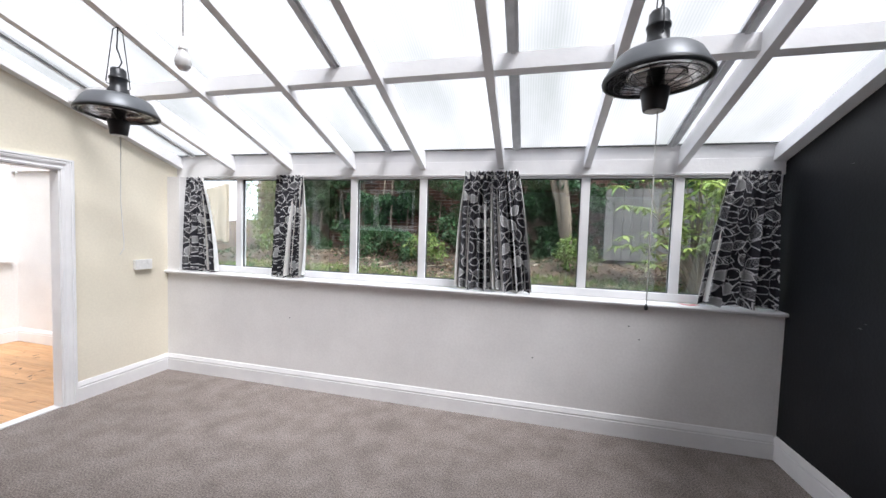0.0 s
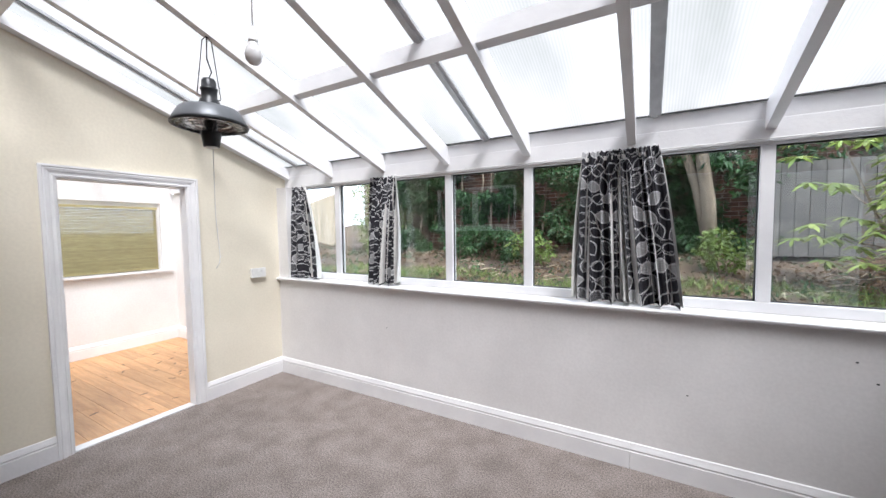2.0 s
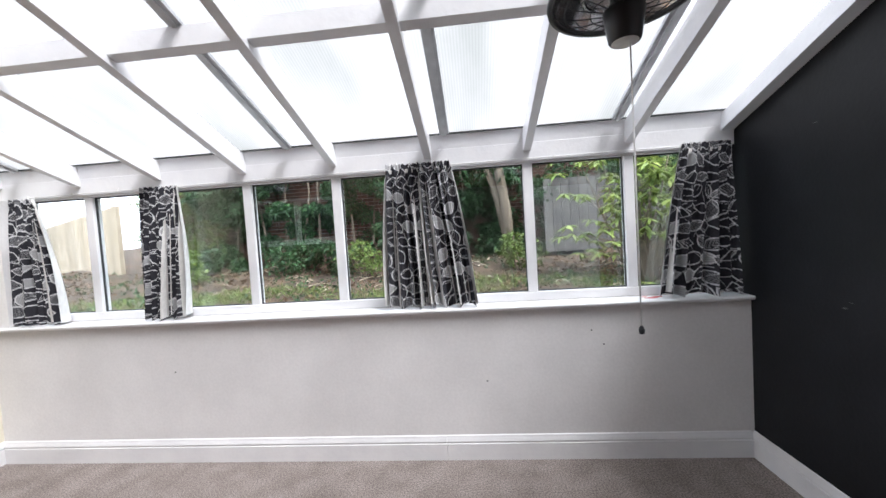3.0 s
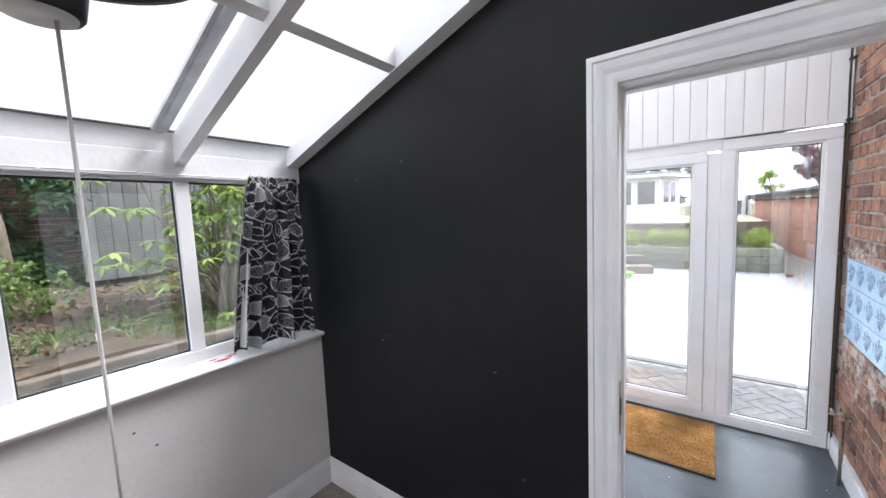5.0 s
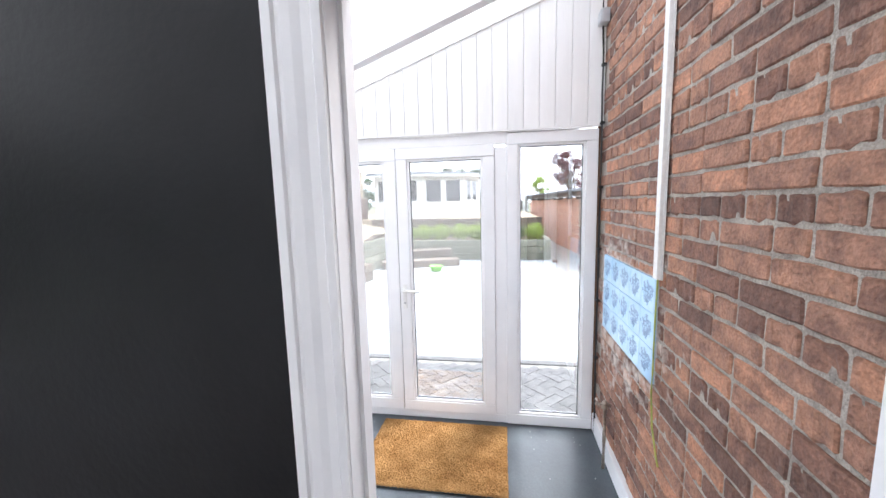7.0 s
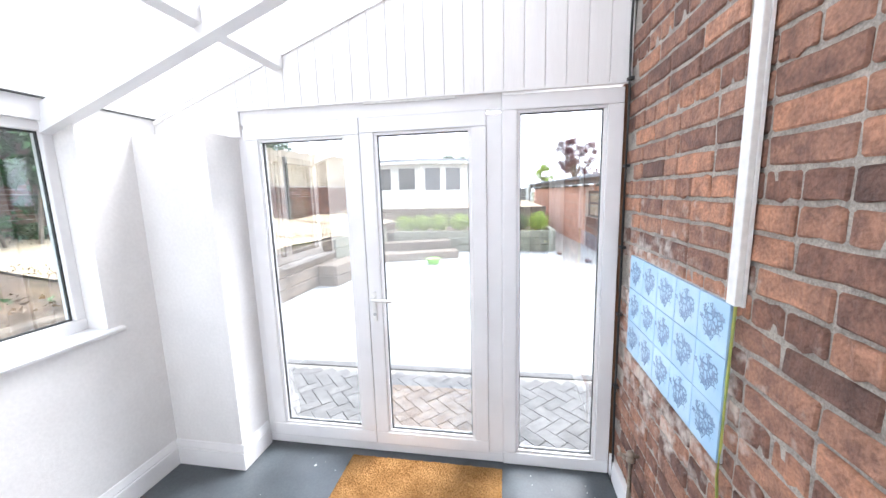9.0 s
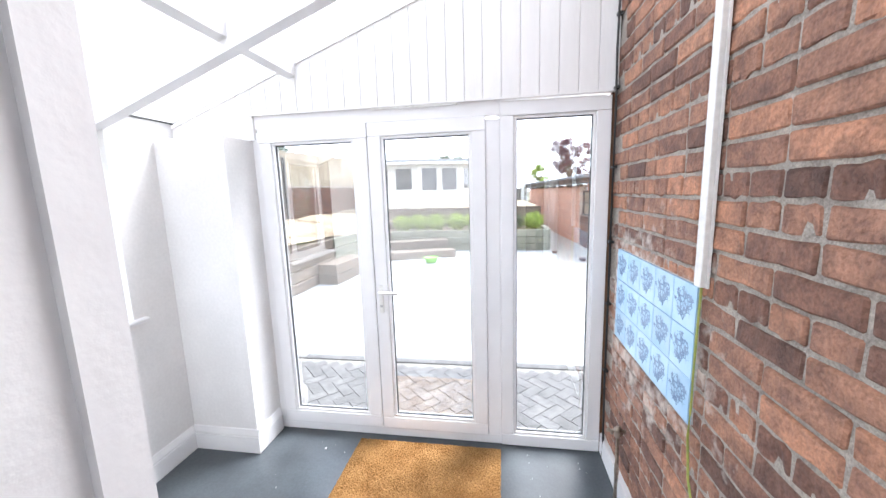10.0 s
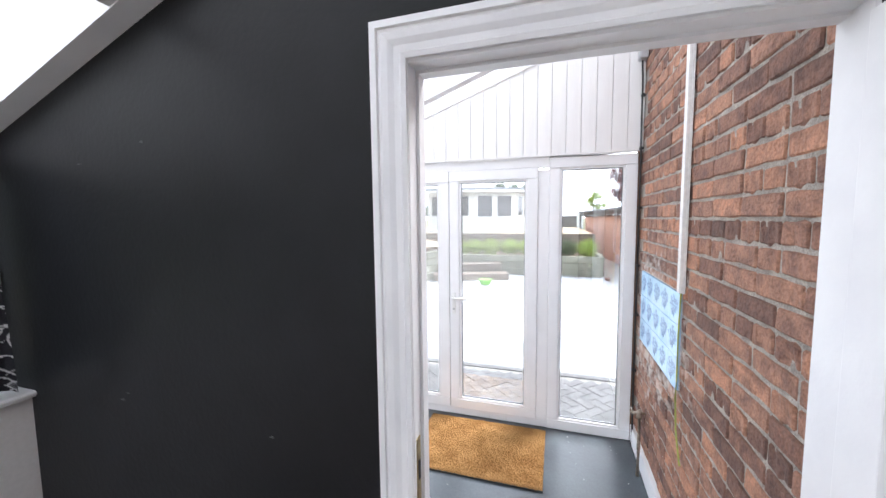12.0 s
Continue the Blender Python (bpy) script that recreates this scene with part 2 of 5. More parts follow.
CHIP = mat("grey_scuff", (0.13, 0.13, 0.13), (0.05, 0.05, 0.05), 90, 0.8)
PALE = mat("pale_chip", (0.62, 0.61, 0.6), (0.45, 0.45, 0.45), 90, 0.8)
RAWWOOD = mat("raw_brown_timber", (0.25, 0.12, 0.06), (0.15, 0.07, 0.035), 10, 0.8, 0.4, 60, stretch=(5, 5, 0.6))
SLEEP = mat("weathered_sleeper", (0.22, 0.17, 0.13), (0.10, 0.08, 0.065), 5, 0.9, 0.8, 40, stretch=(1, 4, 4), obj_random=0.2, fine=(60, 0.2))
SLEEPG = mat("grey_green_sleeper", (0.26, 0.25, 0.19), (0.15, 0.15, 0.11), 5, 0.9, 0.8, 40, obj_random=0.2, fine=(60, 0.2))
PAVER = mat("buff_grey_paver", (0.22, 0.21, 0.20), (0.15, 0.14, 0.135), 9, 0.9, 0.5, 120, obj_random=0.14, fine=(150, 0.15))
PATIO = mat("pale_concrete", (0.42, 0.415, 0.41), (0.33, 0.33, 0.325), 0.9, 0.9, 0.3, 60, fine=(40, 0.05))
SOIL = mat("leaf_strewn_soil", (0.105, 0.068, 0.042), (0.045, 0.031, 0.021), 3, 1.0, 1.0, 25, fine=(30, 0.5))
GRAVEL = mat("buff_gravel", (0.52, 0.42, 0.30), (0.36, 0.28, 0.19), 25, 1.0, 1.0, 60, fine=(60, 0.4))
EARTH = mat("dark_earth_and_grass", (0.10, 0.12, 0.05), (0.12, 0.09, 0.05), 0.6, 1.0, 0.8, 12, fine=(8, 0.3))
ORANGE = mat("pale_orange_brick", (0.66, 0.38, 0.28), (0.56, 0.29, 0.20), 6, 0.9, 0.4, 60, obj_random=0.12, island=True)
ORANGEM = mat("pale_brick_joint", (0.6, 0.48, 0.40), None, 20, 0.95)
# base colour lowered to carry the garden wall's shade; other dark walls share it
DKBRICK = mat("brick_darkened_for_shade", (0.17, 0.085, 0.06), (0.09, 0.05, 0.04), 8, 0.9, 0.5, 60, obj_random=0.3, island=True)
FENCE = mat("pale_fence_board", (0.50, 0.42, 0.32), (0.36, 0.29, 0.21), 6, 0.85, 0.4, 40, stretch=(4, 4, 0.6), obj_random=0.15)
FENCED = mat("dark_fence_board", (0.14, 0.13, 0.12), (0.08, 0.075, 0.07), 6, 0.85, 0.4, 40, obj_random=0.2)
BARK = mat("grey_bark", (0.24, 0.19, 0.14), (0.12, 0.095, 0.07), 12, 0.9, 1.0, 40, stretch=(3, 3, 0.7))
SHED = mat("pale_painted_shed", (0.72, 0.72, 0.68), (0.66, 0.66, 0.62), 4, 0.7, 0.2, 30)
FELT = mat("grey_roof_felt", (0.24, 0.26, 0.28), (0.18, 0.19, 0.21), 4, 0.9, 0.3, 80)
DARKG = mat("dark_window_glass", (0.05, 0.055, 0.06), None, 3, 0.1)
LIME = mat("green_plastic", (0.30, 0.75, 0.12), None, 8, 0.4)
BLINDM = mat("olive_blind_slat", (0.40, 0.35, 0.17), (0.33, 0.28, 0.13), 8, 0.45, obj_random=0.1)
L_IVY = leaf_mat("ivy_leaf", (0.05, 0.125, 0.04), (0.022, 0.06, 0.022))
L_CON = leaf_mat("conifer_leaf", (0.16, 0.22, 0.05), (0.09, 0.14, 0.03))
L_RHO = leaf_mat("rhododendron_leaf", (0.36, 0.42, 0.11), (0.17, 0.25, 0.06))
L_SHR = leaf_mat("yellow_green_shrub_leaf", (0.42, 0.50, 0.10), (0.2, 0.3, 0.06))
L_GRS = leaf_mat("grass_blade", (0.20, 0.27, 0.07), (0.10, 0.15, 0.04))
L_PUR = leaf_mat("purple_tree_leaf", (0.16, 0.06, 0.075), (0.09, 0.04, 0.05))
L_DEAD = leaf_mat("dead_leaf", (0.22, 0.145, 0.085), (0.11, 0.07, 0.045))
GLASS, GLASSW = glass("clear_pane", (0.80, 0.82, 0.82), 0.19), glass("garden_window_pane", (0.86, 0.89, 0.88), 0.09)
ROOFG = roof_glass("ribbed_roof_sheet")

# ---- building helpers ----
ORG = {}
FACES = ((0, 1, 3, 2), (4, 6, 7, 5), (0, 4, 5, 1), (2, 3, 7, 6), (0, 2, 6, 4), (1, 5, 7, 3))


def add_box(bm, a, b, m=None):
    v = [bm.verts.new((x, y, z)) for x in (a[0], b[0]) for y in (a[1], b[1]) for z in (a[2], b[2])]
    if m is not None:
        for q in v:
            q.co = m @ q.co
    for f in FACES:
        bm.faces.new([v[i] for i in f])
    return v


def box_bm(a, b, bevel=0.0, m=None):
    bm = bmesh.new()
    add_box(bm, a, b, m)
    if bevel:
        bmesh.ops.bevel(bm, geom=bm.edges[:], offset=bevel, segments=2, affect='EDGES', profile=0.6)
    return bm


def add_prism(bm, pts, place):
    """A convex polygon pushed along a line: place(u, v, end) gives the corner at end 0 or 1."""
    a = [bm.verts.new(place(u, v, 0)) for u, v in pts]
    b = [bm.verts.new(place(u, v, 1)) for u, v in pts]
    bm.faces.new(a)
    bm.faces.new(b[::-1])
    for i in range(len(pts)):
        j = (i + 1) % len(pts)
        bm.faces.new((a[i], b[i], b[j], a[j]))


def prism_x(bm, yz, x0, x1):
    add_prism(bm, yz, lambda u, v, e: (x1 if e else x0, u, v))


def prism_y(bm, xz, y0, y1):
    add_prism(bm, xz, lambda u, v, e: (u, y1 if e else y0, v))


def prism_z(bm, xy, z0, z1):
    add_prism(bm, xy, lambda u, v, e: (u, v, z1 if e else z0))


def add_tube(bm, pts, r, seg=8, closed=False):
    pts = [Vector(p) for p in pts]
    rings = []
    for i, p in enumerate(pts):
        if closed:
            d = pts[(i + 1) % len(pts)] - pts[i - 1]
        else:
            d = pts[min(i + 1, len(pts) - 1)] - pts[max(i - 1, 0)]
        q = d.to_track_quat('Z', 'Y')
        rr = r[i] if isinstance(r, (list, tuple)) else r
        rings.append([bm.verts.new(p + q @ Vector((rr * math.cos(2 * math.pi * k / seg), rr * math.sin(2 * math.pi * k / seg), 0))) for k in range(seg)])
    n = len(rings)
    for i in range(n if closed else n - 1):
        a, b = rings[i], rings[(i + 1) % n]
        for k in range(seg):
            bm.faces.new((a[k], a[(k + 1) % seg], b[(k + 1) % seg], b[k]))
    if not closed:
        bm.faces.new(rings[0][::-1])
        bm.faces.new(rings[-1])


def add_lathe(bm, prof, centre, seg=40):
    cx, cy, cz = centre
    rings = [[bm.verts.new((cx + r * math.cos(2 * math.pi * k / seg), cy + r * math.sin(2 * math.pi * k / seg), cz + z)) for k in range(seg)] for r, z in prof]
    for a, b in zip(rings, rings[1:]):
        for k in range(seg):
            bm.faces.new((a[k], a[(k + 1) % seg], b[(k + 1) % seg], b[k]))
    return rings


def finish(name, bm, m, smooth=False):
    bmesh.ops.recalc_face_normals(bm, faces=bm.faces[:])
    me = bpy.data.meshes.new(name)
    bm.to_mesh(me)
    bm.free()
    me.materials.append(m)
    if smooth:
        for p in me.polygons:
            p.use_smooth = True
    return me


def structure(name, bm, m, label="", smooth=False):
    ob = new(name, finish(name, bm, m, smooth))
    ORG[ob] = Vector((0, 0, 0))
    return tagged(ob, label, "", "", "structure")


def thing(name, at, label, category, group="", kind=""):
    ob = new(name)
    ob.location = at
    ob.empty_display_size = 0.1
    ORG[ob] = Vector(at)
    return tagged(ob, label, category, group, kind)


def part(name, bm, m, parent, label="", smooth=False, kind=""):
    """One mesh object under a thing or a part; its corners are given in the world."""
    o = ORG[parent]
    for v in bm.verts:
        v.co -= o
    ob = new(name, finish(name, bm, m, smooth))
    ob.parent = parent
    ORG[ob] = o
    return tagged(ob, label, "", "", kind)


def bpart(name, a, b, m, parent, label="", bevel=0.003):
    return part(name, box_bm(a, b, bevel), m, parent, label)


def single(name, bm, m, label, category, group="", smooth=False, kind=""):
    """A thing that is one mesh, with its origin at its base."""
    lo = Vector([(min(v.co[i] for v in bm.verts) + max(v.co[i] for v in bm.verts)) / 2 for i in range(3)])
    lo.z = min(v.co.z for v in bm.verts)
    for v in bm.verts:
        v.co -= lo
    ob = new(name, finish(name, bm, m, smooth))
    ob.location = lo
    ORG[ob] = lo
    return tagged(ob, label, category, group, kind)


def leaves_mesh(name, pts, size, m, seed, up=0.3, aspect=0.5, droop=0.25):
    """Many small folded leaves at the given points, as one mesh."""
    r = np.random.RandomState(seed)
    n = len(pts)
    d = r.normal(size=(n, 3))
    d[:, 2] = d[:, 2] * 0.6 + up * r.uniform(-1, 1, n)
    d /= np.linalg.norm(d, axis=1)[:, None]
    o = r.normal(size=(n, 3))
    s = np.cross(d, o)
    s /= np.linalg.norm(s, axis=1)[:, None] + 1e-9
    nn = np.cross(d, s)
    L = size * r.uniform(0.6, 1.3, n)[:, None]
    w = L * aspect * 0.5
    base, tip = pts, pts + d * L - np.array([0, 0, 1]) * L * droop
    mid = pts + d * L * 0.5 + nn * w * 0.3
    a, b = mid + s * w + nn * w * 0.4, mid - s * w + nn * w * 0.4
    v = np.stack([base, a, tip, b, mid], 1).reshape(-1, 3)
    i = np.arange(n)[:, None] * 5
    f = np.concatenate([i + [0, 1, 4], i + [1, 2, 4], i + [2, 3, 4], i + [3, 0, 4]], 0)
    me = bpy.data.meshes.new(name)
    me.from_pydata(v.tolist(), [], f.tolist())
    me.materials.append(m)
    return me


def mesh_part(name, me, parent, label="", kind=""):
    ob = new(name, me)
    ob.parent = parent
    me.transform(Matrix.Translation(-ORG[parent]))
    ORG[ob] = ORG[parent]
    return tagged(ob, label, "", "", kind)


def blob_points(seed, n, centres, radii, shell=0.55):
    """Points through a handful of uneven clumps, thinner in the middle."""
    r = np.random.RandomState(seed)
    c, q = np.array(centres, float), np.array(radii, float)
    k = r.randint(0, len(c), n)
    d = r.normal(size=(n, 3))
    d /= np.linalg.norm(d, axis=1)[:, None]
    rad = shell + (1 - shell) * r.uniform(0, 1, n) ** 0.7
    return c[k] + d * rad[:, None] * (q[k] if q.ndim == 2 else q[k][:, None])

# ---- plan ----
XC, XB, XF, XE = -2.565, 2.47, 4.455, -4.93     # cream wall, black wall, patio doors, far end of the plank-floored room
YH, YW, YG = 1.03, 3.62, 3.77                   # house wall, low window wall, window glass
TH = 0.09                                       # partition thickness
SLOPE, Z0, Y0 = 0.36, 1.930, 3.73               # rafters' lower edge


def under(y):
    return Z0 + SLOPE * (Y0 - y)


def sheet(y):
    return under(y) + 0.135


def slope_box(bm, x0, x1, y0, y1, d0, d1):
    """A bar that lies in the roof's slope, between two heights over the rafters' lower edge."""
    prism_x(bm, [(y0, under(y0) + d0), (y1, under(y1) + d0), (y1, under(y1) + d1), (y0, under(y0) + d1)], x0, x1)


# floors
structure("floor_carpet", box_bm((XC, YH - 0.3, -0.12), (XB, YW, 0)), CARPET, "worn grey-brown cut-pile carpet")
structure("floor_hall", box_bm((-1.2, -1.4, -0.12), (2.5, YH - 0.3, 0)), CARPET, "grey-brown carpet of the hall")
structure("floor_lobby", box_bm((XB, YH, -0.12), (XF + 0.09, 3.9, -0.003)), LINO, "dark grey painted lobby floor with specks of debris")
fl = structure("floor_planks", box_bm((XE - 0.1, YH, -0.12), (XC, 3.9, -0.02)), RAWWOOD, "pale pine plank floor")

# low window wall, with the sill on it
bm = bmesh.new()
add_box(bm, (XC, YW, -0.1), (XB + TH, 3.87, 0.945))
add_box(bm, (XC - 0.1, YW, 0.945), (-2.42, 3.87, 1.87))
structure("wall_window", bm, WALLW, "low white plastered wall under the windows")
bm = bmesh.new()
add_box(bm, (XB + TH, YW, -0.1), (XF + 0.09, 3.87, 0.935))
add_box(bm, (3.93, YW, 0.935), (XF + 0.09, 3.87, 1.975))
structure("wall_pier", box_bm((4.2, 3.17, -0.1), (XF + 0.09, YW, 1.95)), WALLW, "projecting white plastered pier beside the patio doors")
structure("wall_lobby", bm, WALLW, "white plastered lobby wall under the window")
bm = bmesh.new()
add_box(bm, (XE - 0.12, 3.75, -0.1), (XC - 0.1, 3.9, 0.93))
add_box(bm, (XE - 0.12, 3.75, 0.93), (-4.32, 3.9, 1.95))
structure("wall_plank_room", bm, WALLW, "white wall of the plank-floored room")
bm = bmesh.new()
add_box(bm, (XE - 0.12, YH, -0.1), (XE, 3.75, 0.92))
add_box(bm, (XE - 0.12, YH, 0.92), (XE, 1.6, 1.82))
add_box(bm, (XE - 0.12, 3.60, 0.92), (XE, 3.75, 1.82))
prism_x(bm, [(YH, 1.82), (3.75, 1.82), (3.75, sheet(3.75)), (YH, sheet(YH))], XE - 0.12, XE)
structure("wall_end", bm, WALLW, "white end wall with a window")

# partitions: cream on one side, black on the other
OY0, OY1, OZ = 2.05, 2.80, 1.80
bm = bmesh.new()
for y0, y1, z0 in ((YH, OY0, -0.1), (OY0, OY1, OZ), (OY1, 3.87, -0.1)):
    prism_x(bm, [(y0, z0), (y1, z0), (y1, sheet(y1) - 0.002), (y0, sheet(y0) - 0.002)], XC - TH, XC)
structure("wall_cream", bm, CREAM, "cream painted wall with a cased opening")
DY0, DY1, DZ = 1.062, 1.955, 2.035
bm = bmesh.new()
for y0, y1, z0 in ((YH, DY0, -0.1), (DY0, DY1, DZ), (DY1, 3.87, -0.1)):
    prism_x(bm, [(y0, z0), (y1, z0), (y1, sheet(y1) - 0.002), (y0, sheet(y0) - 0.002)], XB, XB + TH - 0.006)
structure("wall_black", bm, BLACK, "matt black painted wall with scuffs and filler marks")
bm = bmesh.new()
for y0, y1, z0 in ((YH, DY0, -0.003), (DY0, DY1, DZ), (DY1, YW, -0.003)):
    prism_x(bm, [(y0, z0), (y1, z0), (y1, sheet(y1) - 0.005), (y0, sheet(y0) - 0.005)], XB + TH - 0.006, XB + TH)
structure("wall_lobby_inner", bm, WALLW, "white lobby face of the partition")

# house wall: plain plaster beside the carpeted room with the doorway to the house
bm = bmesh.new()
add_box(bm, (XE - 0.12, YH - 0.3, -0.1), (XC - TH, YH, 3.3))
structure("wall_house_plank_room", bm, WALLW, "white plastered house wall")
HX0, HX1, HZ0, HZ1 = -2.40, -1.02, 1.44, 2.10
bm = bmesh.new()
for x0, x1, z0, z1 in ((XC - TH, HX0, -0.1, 3.3), (HX0, HX1, -0.1, HZ0), (HX0, HX1, HZ1, 3.3), (HX1, 0.1, -0.1, 3.3), (0.1, 1.42, 2.1, 3.3), (1.42, XB + TH, -0.1, 3.3)):
    add_box(bm, (x0, YH - 0.3, z0), (x1, YH, z1))
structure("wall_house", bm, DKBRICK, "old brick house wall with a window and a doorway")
hw = thing("window_6", ((HX0 + HX1) / 2, YH - 0.1, HZ0), "white framed house window with a dark room behind", "window", "", "structure")
hm = (HX0 + HX1) / 2
for a, b in (((HX0, HZ0), (HX1, HZ0 + 0.055)), ((HX0, HZ1 - 0.055), (HX1, HZ1)), ((HX0, HZ0 + 0.055), (HX0 + 0.055, HZ1 - 0.055)),
             ((HX1 - 0.055, HZ0 + 0.055), (HX1, HZ1 - 0.055)), ((hm - 0.045, HZ0 + 0.055), (hm + 0.045, HZ1 - 0.055))):
    bpart("window_frame", (a[0], YH - 0.09, a[1]), (b[0], YH - 0.03, b[1]), WHITE, hw, "", 0.005)
bpart("window_sill", (HX0 - 0.05, YH - 0.03, HZ0 - 0.035), (HX1 + 0.05, YH + 0.06, HZ0), WHITE, hw, "white sill", 0.006)
for x0, x1 in ((HX0 + 0.055, hm - 0.045), (hm + 0.045, HX1 - 0.055)):
    bpart("pane", (x0, YH - 0.065, HZ0 + 0.055), (x1, YH - 0.059, HZ1 - 0.055), DARKG, hw, "dark pane", 0)
bm = bmesh.new()
add_box(bm, (-1.2, -1.3, -0.1), (-1.1, YH - 0.3, 2.5))
add_box(bm, (2.4, -1.3, -0.1), (2.5, YH - 0.3, 2.5))
add_box(bm, (-1.2, -1.4, -0.1), (2.5, -1.3, 2.5))
structure("wall_hall", bm, WALLW, "plain white hall walls")
structure("ceiling_hall", box_bm((-1.2, -1.4, 2.5), (2.5, YH - 0.3, 2.55)), WALLW, "plain white hall ceiling")

# roof: sheets, bars, rafters
RAF = (-1.90, -1.285, -0.665, -0.035, 0.60, 1.235, 1.855)
bm = bmesh.new()
slope_box(bm, XE - 0.2, XF + 0.09, YH, 3.70, 0.14, 0.146)
roof = structure("ceiling_roof_sheets", bm, ROOFG, "ribbed translucent plastic roof sheets")
roof.visible_shadow = False
for x in RAF:
    bm = bmesh.new()
    slope_box(bm, x - 0.023, x + 0.023, YH, 3.745, 0, 0.125)
    structure("rafter", bm, WHITE, "white painted timber rafter")
for x0, x1 in ((XC, XC + 0.07), (XB - 0.075, XB), (3.88, 3.945), (XB + TH, XB + TH + 0.06), (-3.9, -3.855), (-3.3, -3.255)):
    bm = bmesh.new()
    slope_box(bm, x0, x1, YH, 3.745, 0.0 if x0 > 3 else 0.03, 0.125)
    structure("rafter", bm, WHITE, "white painted timber rafter")
for x in (-2.33, -1.34, -0.32, 0.72, 1.775):
    bm = bmesh.new()
    slope_box(bm, x - 0.03, x + 0.03, YH, 3.68, 0.122, 0.139)
    bar = structure("glazing_bar", bm, ALU, "grey aluminium glazing bar")
    bm = bmesh.new()
    slope_box(bm, x - 0.012, x + 0.012, YH, 3.68, 0.112, 0.1225)
    part("bar_rib", bm, ALU, bar)
ends = [XC + 0.07, *RAF, XB - 0.075]
for a, b in zip(ends, ends[1:]):
    for yp in (2.838, 1.83):
        bm = bmesh.new()
        slope_box(bm, a + (0.023 if a in RAF else 0), b - (0.023 if b in RAF else 0), yp - 0.022, yp + 0.022, 0.035, 0.12)
        structure("purlin", bm, WHITE, "white painted cross piece between rafters")
for a, b in ((3.945, XF - 0.03), (XB + TH + 0.06, 3.88), (-3.255, XC - TH), (-3.855, -3.3), (XE, -3.9)):
    bm = bmesh.new()
    slope_box(bm, a, b, 2.83, 2.874, 0.05, 0.12)
    structure("purlin", bm, WHITE, "white painted cross piece between rafters")
# eaves: wall plate, upright board and the sheets' dark lower edge
for k, (a, b, zb) in enumerate(((XC, XB, 1.875), (XB + TH, XF + 0.09, 1.98), (XE, XC - TH, 1.955))):
    bm = box_bm((a, 3.72, zb), (b, 3.87, 1.99 if k != 1 else 2.0), 0.004)
    structure("eaves_plate", bm, WHITE, "white painted eaves plate")
    bm = bmesh.new()
    prism_x(bm, [(3.722, 1.985), (3.742, 1.985), (3.728, 2.092), (3.708, 2.086)], a, b)
    structure("eaves_board", bm, WHITE, "white painted eaves board")
    bm = box_bm((a, 3.692, 2.076), (b, 3.707, 2.083))
    structure("sheet_edge_seal", bm, SEAL, "dark seal along the roof sheets' edge")
bm = bmesh.new()
slope_box(bm, XE - 0.2, XF + 0.09, 3.70, 4.0, 0.14, 0.16)
structure("roof_eaves_cover", bm, ROOFG, "translucent eaves overhang").visible_shadow = False

# window sills and frames
def sill(x0, x1, z, y1, name, label):
    bm = bmesh.new()
    prism_x(bm, [(YW - 0.035, z - 0.012), (YW - 0.028, z - 0.024), (YW, z - 0.027), (y1, z - 0.027), (y1, z), (YW - 0.028, z), (YW - 0.035, z - 0.006)], x0, x1)
    return structure(name, bm, WHITE, label)


s1 = sill(XC, XB, 0.972, 3.745, "window_sill", "long white gloss window sill")
s2 = sill(XB + TH, 3.99, 0.962, 3.745, "window_sill_lobby", "white gloss lobby window sill")
bm = bmesh.new()
for cx, cy, w in ((1.93, 3.66, 0.03), (1.98, 3.69, 0.02), (1.90, 3.70, 0.014)):
    prism_z(bm, [(cx + w * 1.6 * math.cos(a) * (0.8 + 0.3 * math.sin(3 * a)), cy + w * 0.5 * math.sin(a)) for a in [k * math.pi / 5 for k in range(10)]], 0.972, 0.9735)
part("red_stain", bm, RED, s1, "red paint stain")


def window(name, x0, x1, z0, z1, mull, label):
    ob = thing(name, ((x0 + x1) / 2, YG, z0), label, "window", "", "structure")
    f = 0.045
    for a, b in (((x0, YG - 0.03, z0), (x1, YG + 0.04, z0 + f + 0.012)), ((x0, YG - 0.03, z1 - f), (x1, YG + 0.04, z1)),
                 ((x0, YG - 0.028, z0 + f + 0.012), (x0 + f, YG + 0.04, z1 - f)), ((x1 - f, YG - 0.028, z0 + f + 0.012), (x1, YG + 0.04, z1 - f))):
        bpart("window_frame", a, b, WHITE, ob, "", 0.005)
    xs = [x0 + f, *mull, x1 - f]
    for x in mull:
        bpart("mullion", (x - 0.031, YG - 0.026, z0 + f + 0.012), (x + 0.031, YG + 0.038, z1 - f), WHITE, ob, "", 0.006)
    for a, b in zip(xs, xs[1:]):
        a2, b2 = a + (0.031 if a in mull else 0), b - (0.031 if b in mull else 0)
        p = bpart("pane", (a2, YG, z0 + f + 0.012), (b2, YG + 0.006, z1 - f), GLASSW, ob, "clear pane with faint reflections", 0)
        p.visible_shadow = False
        bm = bmesh.new()
        for u, v in (((a2, z0 + f + 0.012), (b2, z0 + f + 0.019)), ((a2, z1 - f - 0.009), (b2, z1 - f)),
                     ((a2, z0 + f + 0.019), (a2 + 0.006, z1 - f - 0.009)), ((b2 - 0.006, z0 + f + 0.019), (b2, z1 - f - 0.009))):
            add_box(bm, (u[0], YG - 0.004, u[1]), (v[0], YG + 0.010, v[1]))
        part("rubber_seal", bm, SEAL, p, "dark rubber seal")
    return ob


